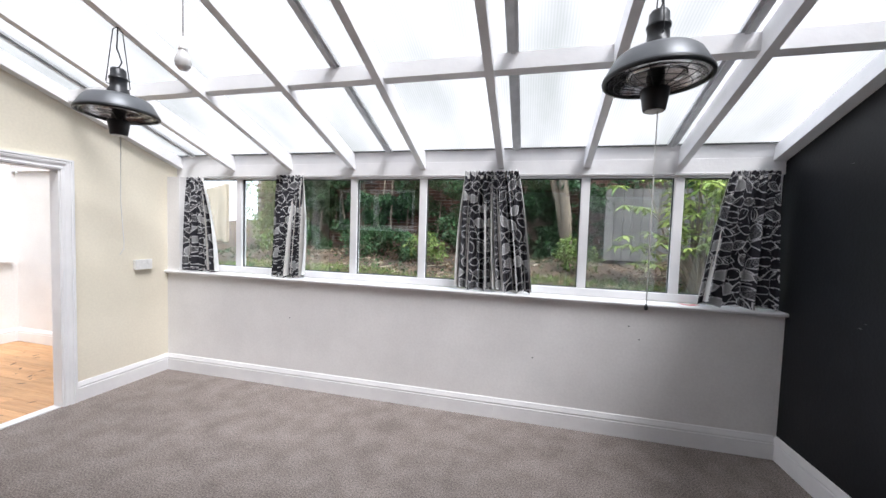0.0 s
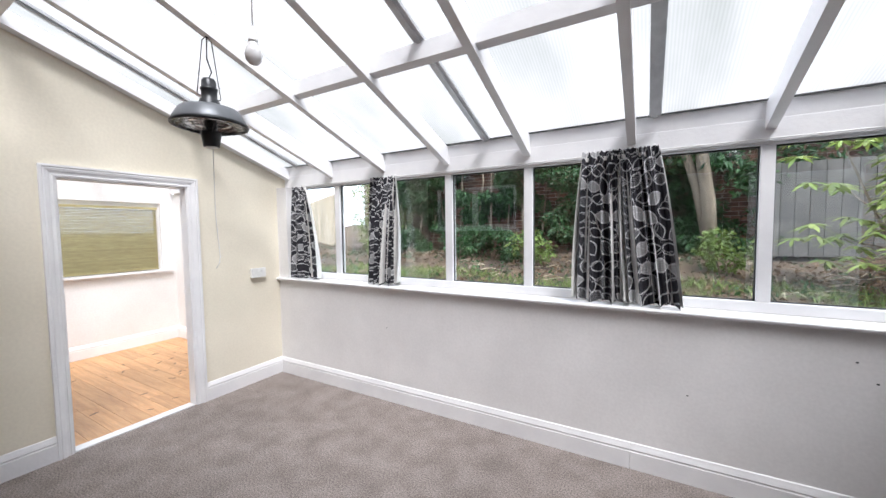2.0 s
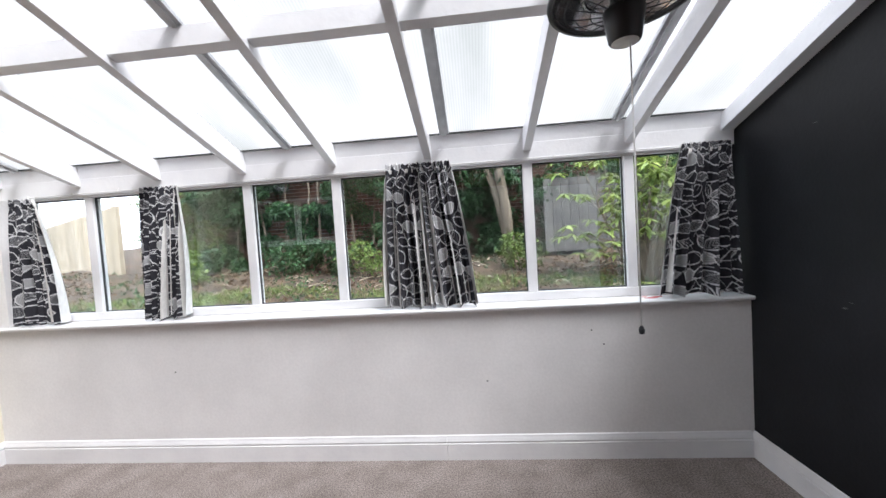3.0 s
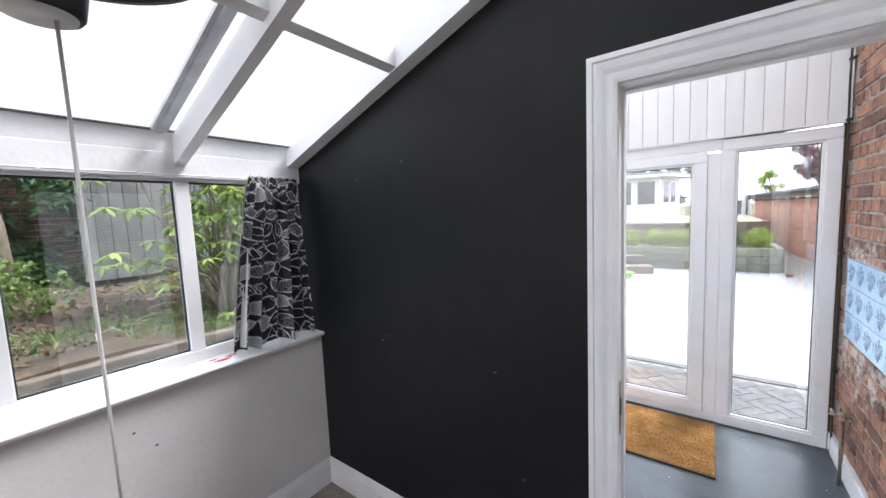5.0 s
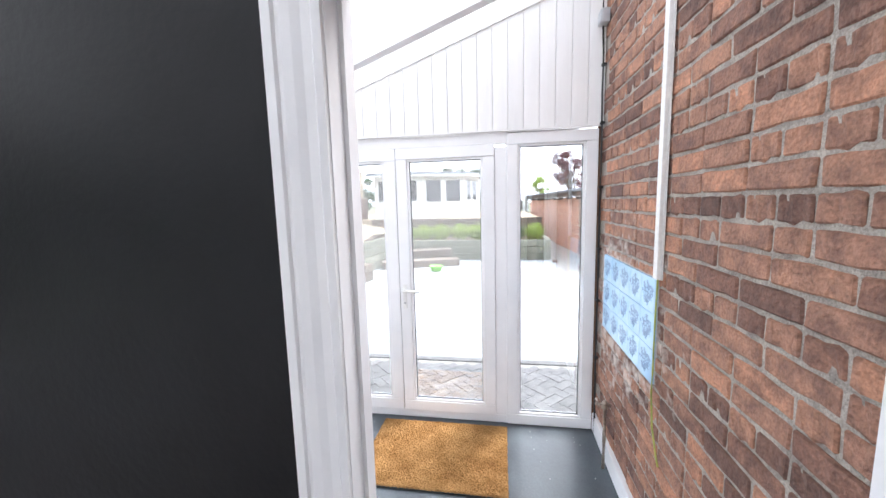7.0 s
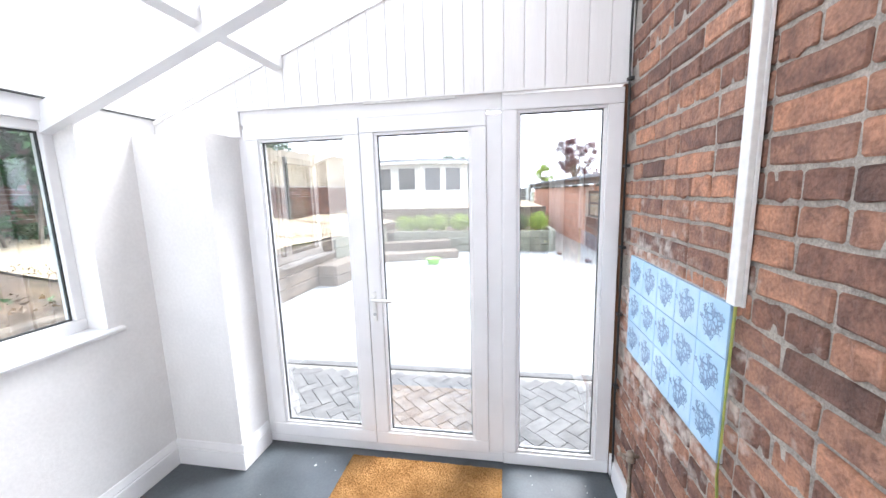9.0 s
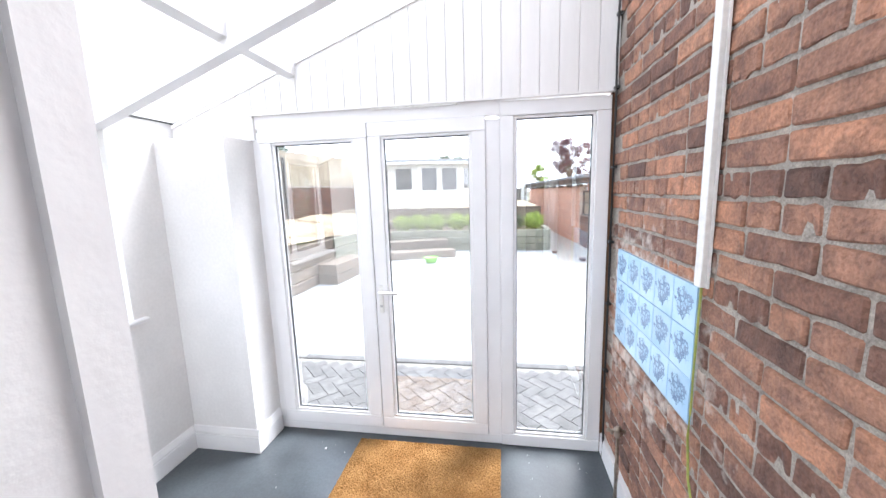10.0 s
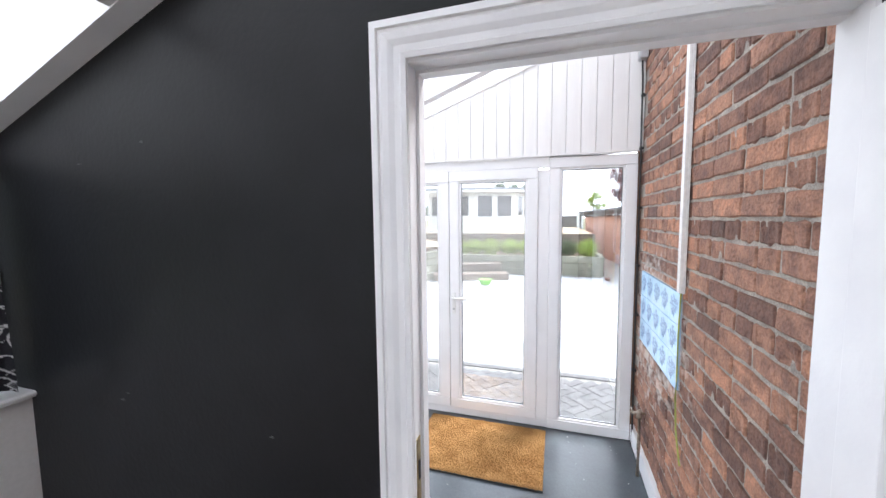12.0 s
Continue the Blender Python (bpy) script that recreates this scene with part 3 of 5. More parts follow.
window("window_1", -2.42, XB, 0.974, 1.905, (-1.86, -1.29, -0.665, -0.035, 0.60, 1.235, 1.86), "long white timber window in eight panes")
window("window_2", XB + TH, 3.93, 0.964, 1.98, (3.2,), "white timber lobby window")
window("window_3", -4.32, XC - TH, 0.95, 1.955, (-3.5,), "white timber window of the plank room")
bm = bmesh.new()
prism_x(bm, [(3.72, 0.925), (3.745, 0.925), (3.745, 0.95), (3.72, 0.95)], -4.36, XC - TH)
structure("window_sill_plank_room", bm, WHITE, "white sill")

# end window with a blind
e = thing("window_4", (XE, 2.6, 0.95), "white framed end window behind a blind", "window", "", "structure")
for a, b in (((XE - 0.09, 1.6, 0.95), (XE - 0.03, 3.6, 1.0)), ((XE - 0.09, 1.6, 1.77), (XE - 0.03, 3.6, 1.82)),
             ((XE - 0.088, 1.6, 1.0), (XE - 0.03, 1.65, 1.77)), ((XE - 0.088, 3.55, 1.0), (XE - 0.03, 3.6, 1.77))):
    bpart("window_frame", a, b, WHITE, e)
bpart("pane", (XE - 0.07, 1.65, 1.0), (XE - 0.064, 3.55, 1.77), GLASS, e, "clear pane", 0).visible_shadow = False
bpart("window_sill", (XE - 0.1, 1.5, 0.92), (XE + 0.05, 3.70, 0.95), WHITE, e, "white sill", 0.006)
bl = thing("venetian_blind", (XE, 2.6, 0.96), "olive-gold slatted blind, closed over the end window", "blind")
bpart("headrail", (XE - 0.02, 1.62, 1.735), (XE + 0.02, 3.56, 1.765), BLINDM, bl)
for k in range(42):
    z = 0.985 + k * 0.018
    part("slat", box_bm((-0.0125, 1.63, -0.0006), (0.0125, 3.55, 0.0006), 0, Matrix.Translation((XE, 0, z)) @ Matrix.Rotation(radians(38), 4, 'Y')), BLINDM, bl)
bpart("bottom_rail", (XE - 0.012, 1.63, 0.962), (XE + 0.012, 3.55, 0.976), BLINDM, bl)

# skirtings
PROF = ((0, 0), (0.019, 0), (0.019, 0.104), (0.012, 0.108), (0.012, 0.114), (0.018, 0.119), (0.014, 0.130), (0.010, 0.140), (0.006, 0.152), (0.0, 0.156))


def skirt(name, a, b, nx, ny, m=WHITE, h=1.0):
    """Moulded skirting along a wall from a to b, standing out along (nx, ny)."""
    bm = bmesh.new()
    add_prism(bm, PROF, lambda u, v, e: ((b if e else a)[0] + nx * u, (b if e else a)[1] + ny * u, v * h))
    return structure(name, bm, m, "white moulded skirting board")


skirt("skirting", (XC + 0.019, YW), (0.621, YW), 0, -1)
skirt("skirting", (0.6235, YW), (XB - 0.019, YW), 0, -1)
skirt("skirting", (XC, OY1 + 0.075), (XC, YW), 1, 0)
skirt("skirting", (XC, YH), (XC, OY0 - 0.075), 1, 0)
skirt("skirting", (XB, DY1 + 0.1), (XB, YW), -1, 0)
skirt("skirting", (XB + TH + 0.019, YW), (4.2 - 0.019, YW), 0, -1)
skirt("skirting", (4.2, 3.17 - 0.019), (4.2, YW), -1, 0)
skirt("skirting", (4.2, 3.17), (XF - 0.02, 3.17), 0, -1)
skirt("skirting", (XE, YH), (XE, 3.75), 1, 0)
skirt("skirting", (XE + 0.019, 3.75), (XC - TH, 3.75), 0, -1)
structure("skirting_brick", box_bm((XB + TH, YH - 0.01, 0), (XF, YH + 0.022, 0.125), 0.006), WHITE, "white board along the brick wall's foot")


# cased openings
def architrave(name, xf, sx, y0, y1, z1, w, label, legs=3):
    """Moulded casing round an opening on the wall face xf, standing out along sx."""
    prof = ((0.0, 0.0), (0.0, 0.012), (0.012, 0.016), (0.016, 0.012), (w * 0.35, 0.013), (w * 0.5, 0.020), (w * 0.68, 0.024), (w * 0.78, 0.020), (w * 0.82, 0.026), (w, 0.026), (w, 0.0))
    bm = bmesh.new()
    rows = []
    for o, t in prof:
        x = xf + sx * t
        rows.append([bm.verts.new(p) for p in ((x, y0 - o, 0), (x, y0 - o, z1 + o), (x, y1 + o, z1 + o), (x, y1 + o, 0))])
    for a, b in zip(rows, rows[1:]):
        for k in range(3 - legs, 3):
            bm.faces.new((a[k], a[k + 1], b[k + 1], b[k]))
    return structure(name, bm, WHITE, label)


architrave("architrave", XC, 1, OY0, OY1, OZ, 0.075, "white moulded door casing")
architrave("architrave", XC - TH, -1, OY0, OY1, OZ, 0.075, "white moulded door casing")
architrave("architrave", XB, -1, DY0, DY1 - 0.006, DZ, 0.090, "white moulded door casing", 2)


def lining(name, x0, x1, y0, y1, z1, stop, label):
    bm = bmesh.new()
    t = 0.008
    for a, b in (((x0, y0, 0), (x1, y0 + t, z1)), ((x0, y1 - t, 0), (x1, y1, z1)), ((x0, y0 + t, z1 - t), (x1, y1 - t, z1))):
        add_box(bm, a, b)
    if stop:
        s, t2 = stop, t + 0.008
        for a, b in (((s, y1 - t2, 0), (x1 - 0.003, y1 - t, z1 - t)), ((s, y0 + t, z1 - t2), (x1 - 0.003, y1 - t2, z1 - t))):
            add_box(bm, a, b)
    return structure(name, bm, WHITE, label)


lining("door_lining_cream", XC - TH - 0.002, XC + 0.002, OY0, OY1, OZ, None, "white painted door lining")
structure("threshold", box_bm((XC - TH, OY0 + 0.012, -0.01), (XC - 0.01, OY1 - 0.012, 0.004), 0.002), WHITE, "pale threshold strip")
dl = lining("door_lining_black", XB - 0.002, XB + TH + 0.002, DY0, DY1, DZ, XB + 0.05, "white painted rebated door lining")
bpart("strike_plate", (XB + 0.012, DY1 - 0.0105, 0.86), (XB + 0.036, DY1 - 0.0075, 1.05), BRASS, dl, "worn brass strike plate", 0.0005)
# no hole is cut: a thin dark block draws the shade inside it
bpart("latch_hole", (XB + 0.018, DY1 - 0.0125, 0.93), (XB + 0.030, DY1 - 0.0100, 0.985), SEAL, dl, "", 0)

# open panel door against the house wall
d = thing("door_1", (XB - 0.03, 1.06, 0.005), "white four-panel door standing open against the house wall", "door", "", "structure")
dx0, dx1, dy0, dy1 = XB - 0.003 - 0.80, XB - 0.003, 1.042, 1.078
xm = (dx0 + dx1) / 2
bpart("panel", (dx0 + 0.09, dy0 + 0.004, 0.2), (dx1 - 0.09, dy1 - 0.020, 1.9), WHITE, d, "", 0)
for a, b in (((dx0, 0.008), (dx0 + 0.10, 2.0)), ((dx1 - 0.10, 0.008), (dx1, 2.0)), ((xm - 0.05, 0.22), (xm + 0.05, 0.84)), ((xm - 0.05, 1.01), (xm + 0.05, 1.89))):
    bpart("stile", (a[0], dy0, a[1]), (b[0], dy1, b[1]), WHITE, d, "", 0.004)
for z0, z1 in ((0.008, 0.22), (0.84, 1.01), (1.89, 2.0)):
    bpart("rail", (dx0 + 0.10, dy0 + 0.0005, z0), (dx1 - 0.10, dy1 - 0.0005, z1), WHITE, d, "", 0.004)
bm = bmesh.new()
add_lathe(bm, ((0.0, 0.0), (0.028, 0.0), (0.028, 0.006), (0.010, 0.010), (0.010, 0.03), (0.026, 0.04), (0.026, 0.055), (0.0, 0.062)), (0, 0, 0), 20)
bmesh.ops.transform(bm, matrix=Matrix.Translation((dx0 + 0.06, dy1, 0.95)) @ Matrix.Rotation(radians(-90), 4, 'X'), verts=bm.verts[:])
part("knob", bm, BRASS, d, "worn brass knob", True)
for z in (0.25, 1.75):
    bpart("hinge", (dx1 - 0.09, dy0 - 0.006, z), (dx1 - 0.06, dy0, z + 0.09), BRASS, d, "brass hinge", 0.002)

# ---- patio doors ----
FX0, FX1 = XF - 0.002, XF + 0.07
fr = thing("patio_door_frame", (XF, 2.1, 0), "white plastic patio door frame with a trickle vent", "door frame", "", "structure")
for a, b in (((1.645, 0.0), (3.18, 0.062)), ((1.645, 2.02), (3.18, 2.105)), ((3.13, 0.062), (3.18, 2.0)), ((1.645, 0.062), (1.725, 2.0))):
    bpart("frame_bar", (FX0, a[0], a[1]), (FX1, b[0], b[1]), UPVC, fr, "", 0.005)
bpart("trickle_vent", (FX0 - 0.016, 1.88, 2.085), (FX0 - 0.0005, 2.385, 2.103), PLAST, fr, "slim white trickle vent", 0.004)


def leaf(name, y0, y1, z0, z1, bar, label, handle=None):
    ob = thing(name, (XF, (y0 + y1) / 2, z0), label, "door", "", "structure")
    x0, x1 = XF - 0.010, XF + 0.055
    for a, b in (((y0, z0), (y1, z0 + bar)), ((y0, z1 - bar), (y1, z1)), ((y0, z0 + bar), (y0 + bar, z1 - bar)), ((y1 - bar, z0 + bar), (y1, z1 - bar))):
        bpart("sash_bar", (x0, a[0], a[1]), (x1, b[0], b[1]), UPVC, ob, "", 0.006)
    g = 0.016
    a0, a1, b0, b1 = y0 + bar, y1 - bar, z0 + bar, z1 - bar
    for u0, u1, v0, v1 in ((a0, a1, b0, b0 + g), (a0, a1, b1 - g, b1), (a0, a0 + g, b0 + g, b1 - g), (a1 - g, a1, b0 + g, b1 - g)):
        bpart("glazing_bead", (x0 + 0.010, u0, v0), (x1 - 0.01, u1, v1), UPVC, ob, "", 0.004)
    p = bpart("pane", (XF + 0.02, a0 + g, b0 + g), (XF + 0.026, a1 - g, b1 - g), GLASS, ob, "clear double-glazed pane", 0)
    p.visible_shadow = False
    bm = bmesh.new()
    for u0, u1, v0, v1 in ((a0 + g, a1 - g, b0 + g, b0 + g + 0.005), (a0 + g, a1 - g, b1 - g - 0.005, b1 - g), (a0 + g, a0 + g + 0.004, b0 + g + 0.005, b1 - g - 0.005), (a1 - g - 0.004, a1 - g, b0 + g + 0.005, b1 - g - 0.005)):
        add_box(bm, (XF + 0.014, u0, v0), (XF + 0.03, u1, v1))
    part("rubber_seal", bm, SEAL, p, "dark rubber seal")
    if handle:
        hy = handle
        h = part("handle_plate", box_bm((x0 - 0.009, hy - 0.014, 0.86), (x0, hy + 0.014, 1.04), 0.005), PLAST, ob, "white plastic handle plate")
        bm = bmesh.new()
        add_tube(bm, [(x0 - 0.009, hy, 1.0), (x0 - 0.045, hy, 1.0), (x0 - 0.052, hy - 0.012, 1.0), (x0 - 0.052, hy - 0.12, 0.998)], 0.009, 10)
        part("lever", bm, PLAST, h, "white lever", True)
        bm = bmesh.new()
        add_tube(bm, [(x0 - 0.013, hy, 0.905), (x0 - 0.006, hy, 0.905)], 0.009, 12)
        part("key_cylinder", bm, ALU, h, "steel key cylinder")
    return ob


leaf("door_2", 2.425, 3.13, 0.055, 2.02, 0.085, "white plastic glazed patio door leaf, closed")
leaf("door_3", 1.725, 2.421, 0.055, 2.02, 0.08, "white plastic glazed patio door leaf with a lever handle", 2.385)
side = leaf("window_5", 1.055, 1.642, 0.0, 2.085, 0.075, "white plastic full-height side window")
bpart("frame_joint", (FX0 + 0.004, 1.636, 0.0), (FX1 - 0.012, 1.650, 2.09), UPVC, fr, "", 0.002)
structure("door_packer", box_bm((XF + 0.005, YH, 0), (XF + 0.06, 1.053, 2.1)), RAWWOOD, "raw brown timber packer")

# board cladding over the patio doors
bm = bmesh.new()
prism_x(bm, [(YH, 2.107), (3.9, 2.107), (3.9, sheet(3.9)), (YH, sheet(YH))], XF + 0.012, XF + 0.085)
cl = structure("wall_gable", bm, CLAD, "white boarded gable over the patio doors")
nb = 27
for k in range(nb):
    y0 = YH + (3.75 - YH) * k / nb
    y1 = YH + (3.75 - YH) * (k + 1) / nb - 0.0015
    zb = 2.107 if y1 < 3.17 else 1.955
    bm = bmesh.new()
    c = 0.003
    yz = lambda u, w: (u, w)
    x_in = XF - 0.018
    for xa, xb, o in ((x_in, x_in + c, c), (x_in + c, XF + 0.011, 0)):
        add_prism(bm, [(y0, zb), (y1, zb), (y1, sheet(y1)), (y0, sheet(y0))],
                  lambda u, v, e, xa=xa, xb=xb, y0=y0, y1=y1, o=o: (xb if e else xa, min(max(u, y0 + (0 if e else o)), y1 - (0 if e else o)), v))
    part("board", bm, CLAD, cl)
bm = bmesh.new()
slope_box(bm, XF - 0.03, XF - 0.018, YH, 3.72, 0.115, 0.137)
structure("gable_edge", bm, CLAD, "thin white trim under the roof edge")
structure("cladding_trim", box_bm((XF - 0.024, YH, 2.096), (XF - 0.0025, 3.17, 2.107), 0.002), CLAD, "thin white trim over the doors")

# ---- carpeted room: things ----
def curtain(x_top, x_bot, y, z_top, z_bot, folds, seed, label, lining_edges):
    """A pleated curtain with a printed front and a pale lining. x_top, x_bot: its two edges at top and foot."""
    r = np.random.RandomState(seed)
    nu, nv = 230, 200
    width = max(x_top[1] - x_top[0], x_bot[1] - x_bot[0])
    cloth = width * 1.3
    height = z_top - z_bot
    u, v = np.meshgrid(np.linspace(0, 1, nu), np.linspace(0, 1, nv))
    # uneven fold phases, the same from top to foot with a slow drift
    knots = np.cumsum(r.uniform(0.6, 1.4, folds + 1))
    knots = (knots - knots[0]) / (knots[-1] - knots[0])
    ph = np.interp(u + 0.03 * np.sin(3 * v + seed) * u * (1 - u) * 4, knots, np.arange(folds + 1)) * 2 * np.pi
    amp = (0.017 + 0.03 * v) * (0.7 + 0.5 * np.sin(ph * 0.37 + seed))
    ease = v ** 0.8
    xl = x_top[0] + (x_bot[0] - x_top[0]) * ease
    xr = x_top[1] + (x_bot[1] - x_top[1]) * ease
    side = u - 0.35 / folds / (2 * np.pi) * 2 * np.sin(ph) * (0.4 + 0.6 * v)
    x = xl + (xr - xl) * side
    yy = y - 0.02 * v - amp * np.cos(ph) - 0.004 * np.sin(ph * 3.1 + 5 * v)
    hem = 0.012 * np.sin(ph * 0.5 + seed) * v ** 4
    z = z_top - height * v + hem + (v < 0.06) * 0.004 * np.sin(ph * 2)
    gather = 1 - 0.35 * np.exp(-((v - 0.07) / 0.025) ** 2)
    yy = y + (yy - y) * gather
    # leaf print in cloth metres
    s, t = u * cloth, v * height
    ink = np.zeros_like(s)
    cells = [(i, j) for i in range(int(cloth / 0.098) + 2) for j in range(int(height / 0.10) + 2)]
    for i, j in cells:
        cx, cy = (i + 0.5 * (j % 2)) * 0.098 + r.uniform(-0.014, 0.014), j * 0.10 + r.uniform(-0.014, 0.014)
        a, ln, wd = r.choice([0, np.pi]) + r.normal() * 0.6, r.uniform(0.05, 0.066), r.uniform(0.027, 0.04)
        du, dv = s - cx, t - cy
        p, q = du * np.cos(a) + dv * np.sin(a), -du * np.sin(a) + dv * np.cos(a)
        edge = np.abs(q) / wd + (p / ln) ** 2
        inside = edge < 1
        kind = r.uniform()
        ink = np.where(inside, 0, ink)
        if kind < 0.2:
            ink = np.where(edge < 0.97, 0.5 + 0.1 * np.sin(q * 900), ink)
        elif kind < 0.5:
            ink = np.where(inside & (np.sin((np.abs(q) * 1.2 + p) * 520) > 0.35), 0.35, ink)
        ink = np.where(np.abs(edge - 1) < 0.10, 0.95, ink)
        ink = np.where((np.abs(q + 12 * (p + ln) ** 2 * np.sign(r.uniform(-1, 1))) < 0.0018) & (p > -ln - 0.05) & (p < ln * 0.55), np.maximum(ink, 0.8), ink)
    ob = thing("curtain", ((x_bot[0] + x_bot[1]) / 2, y, z_bot), label, "curtain", "curtains along the window")
    idx = (np.arange(nv - 1)[:, None] * nu + np.arange(nu - 1)[None]).ravel()
    faces = np.stack([idx, idx + 1, idx + nu + 1, idx + nu], 1).tolist()
    co = np.stack([x, yy, z], -1).reshape(-1, 3)
    me = bpy.data.meshes.new("fabric")
    me.from_pydata(co.tolist(), [], faces)
    at = me.attributes.new("print", 'FLOAT', 'POINT')
    at.data.foreach_set("value", ink.ravel().astype(np.float32))
    me.polygons.foreach_set("use_smooth", [True] * len(faces))
    me.materials.append(FABRIC)
    f = mesh_part("fabric", me, ob, "charcoal cotton printed with pale leaves")
    # lining, a little wider where it shows
    k = 4
    xx = x[:, ::k].copy()
    uu, vv = u[:, ::k], v[:, ::k]
    xx += (lining_edges[0] * (1 - uu) ** 6 + lining_edges[1] * uu ** 6) * np.clip(np.sin(np.pi * np.clip(vv * 1.05, 0, 1) * 0.62), 0, 1)
    ly = yy[:, ::k] + 0.009
    m2 = xx.shape[1]
    idx = (np.arange(nv - 1)[:, None] * m2 + np.arange(m2 - 1)[None]).ravel()
    me = bpy.data.meshes.new("lining")
    lz = z[:, ::k] + 0.01 * vv
    me.from_pydata(np.stack([xx, ly, lz], -1).reshape(-1, 3).tolist(), [], np.stack([idx, idx + 1, idx + m2 + 1, idx + m2], 1).tolist())
    me.polygons.foreach_set("use_smooth", [True] * len(idx))
    me.materials.append(LINING)
    mesh_part("lining", me, ob, "plain white lining")
    # heading tape with small hooks
    bm = bmesh.new()
    add_box(bm, (x_top[0] + 0.01, y + 0.006, z_top - 0.055), (x_top[1] - 0.01, y + 0.010, z_top - 0.03))
    part("heading_tape", bm, LINING, ob)
    for i in range(folds):
        hx = x_top[0] + (x_top[1] - x_top[0]) * (i + 0.5) / folds
        bm = bmesh.new()
        add_tube(bm, [(hx, y + 0.012, z_top - 0.04), (hx, y + 0.014, z_top + 0.012), (hx, y + 0.026, z_top + 0.016), (hx, y + 0.028, z_top - 0.004)], 0.0025, 6)
        part("hook", bm, PLAST, ob, "white plastic hook")
    return ob


curtain((-2.40, -2.23), (-2.415, -2.06), 3.69, 1.87, 0.985, 5, 3, "narrow charcoal leaf-print curtain hanging beside the cream wall", (0, 0.05))
curtain((-1.40, -1.13), (-1.425, -1.15), 3.69, 1.885, 0.985, 7, 5, "charcoal leaf-print curtain pulled straight, lining showing", (0, 0.065))
curtain((0.33, 0.545), (0.31, 0.575), 3.685, 1.905, 0.985, 5, 8, "charcoal leaf-print curtain bunched mid window, white lining edge showing", (-0.035, 0.03))
curtain((0.535, 0.74), (0.605, 0.86), 3.680, 1.905, 0.985, 5, 14, "charcoal leaf-print curtain meeting its pair mid window", (-0.03, 0.015))
curtain((2.15, 2.42), (1.98, 2.44), 3.685, 1.895, 0.985, 6, 11, "charcoal leaf-print curtain flared out beside the black wall", (0, 0))
bm = bmesh.new()
add_tube(bm, [(-2.41, 3.722, 1.888), (0, 3.722, 1.888), (XB - 0.003, 3.722, 1.888)], 0.004, 8)
rail = single("curtain_wire", bm, PLAST, "thin white curtain wire across the window head", "curtain rail")
for x in (-2.3, -1.95, -1.6, -1.0, -0.8, -0.5, -0.2, 0.1, 0.9, 1.1, 1.4, 1.7, 2.0):
    bm = bmesh.new()
    add_tube(bm, [(x, 3.732, 1.888), (x, 3.716, 1.888)], 0.009, 8)
    part("wire_hook", bm, PLAST, rail, "small white hook")


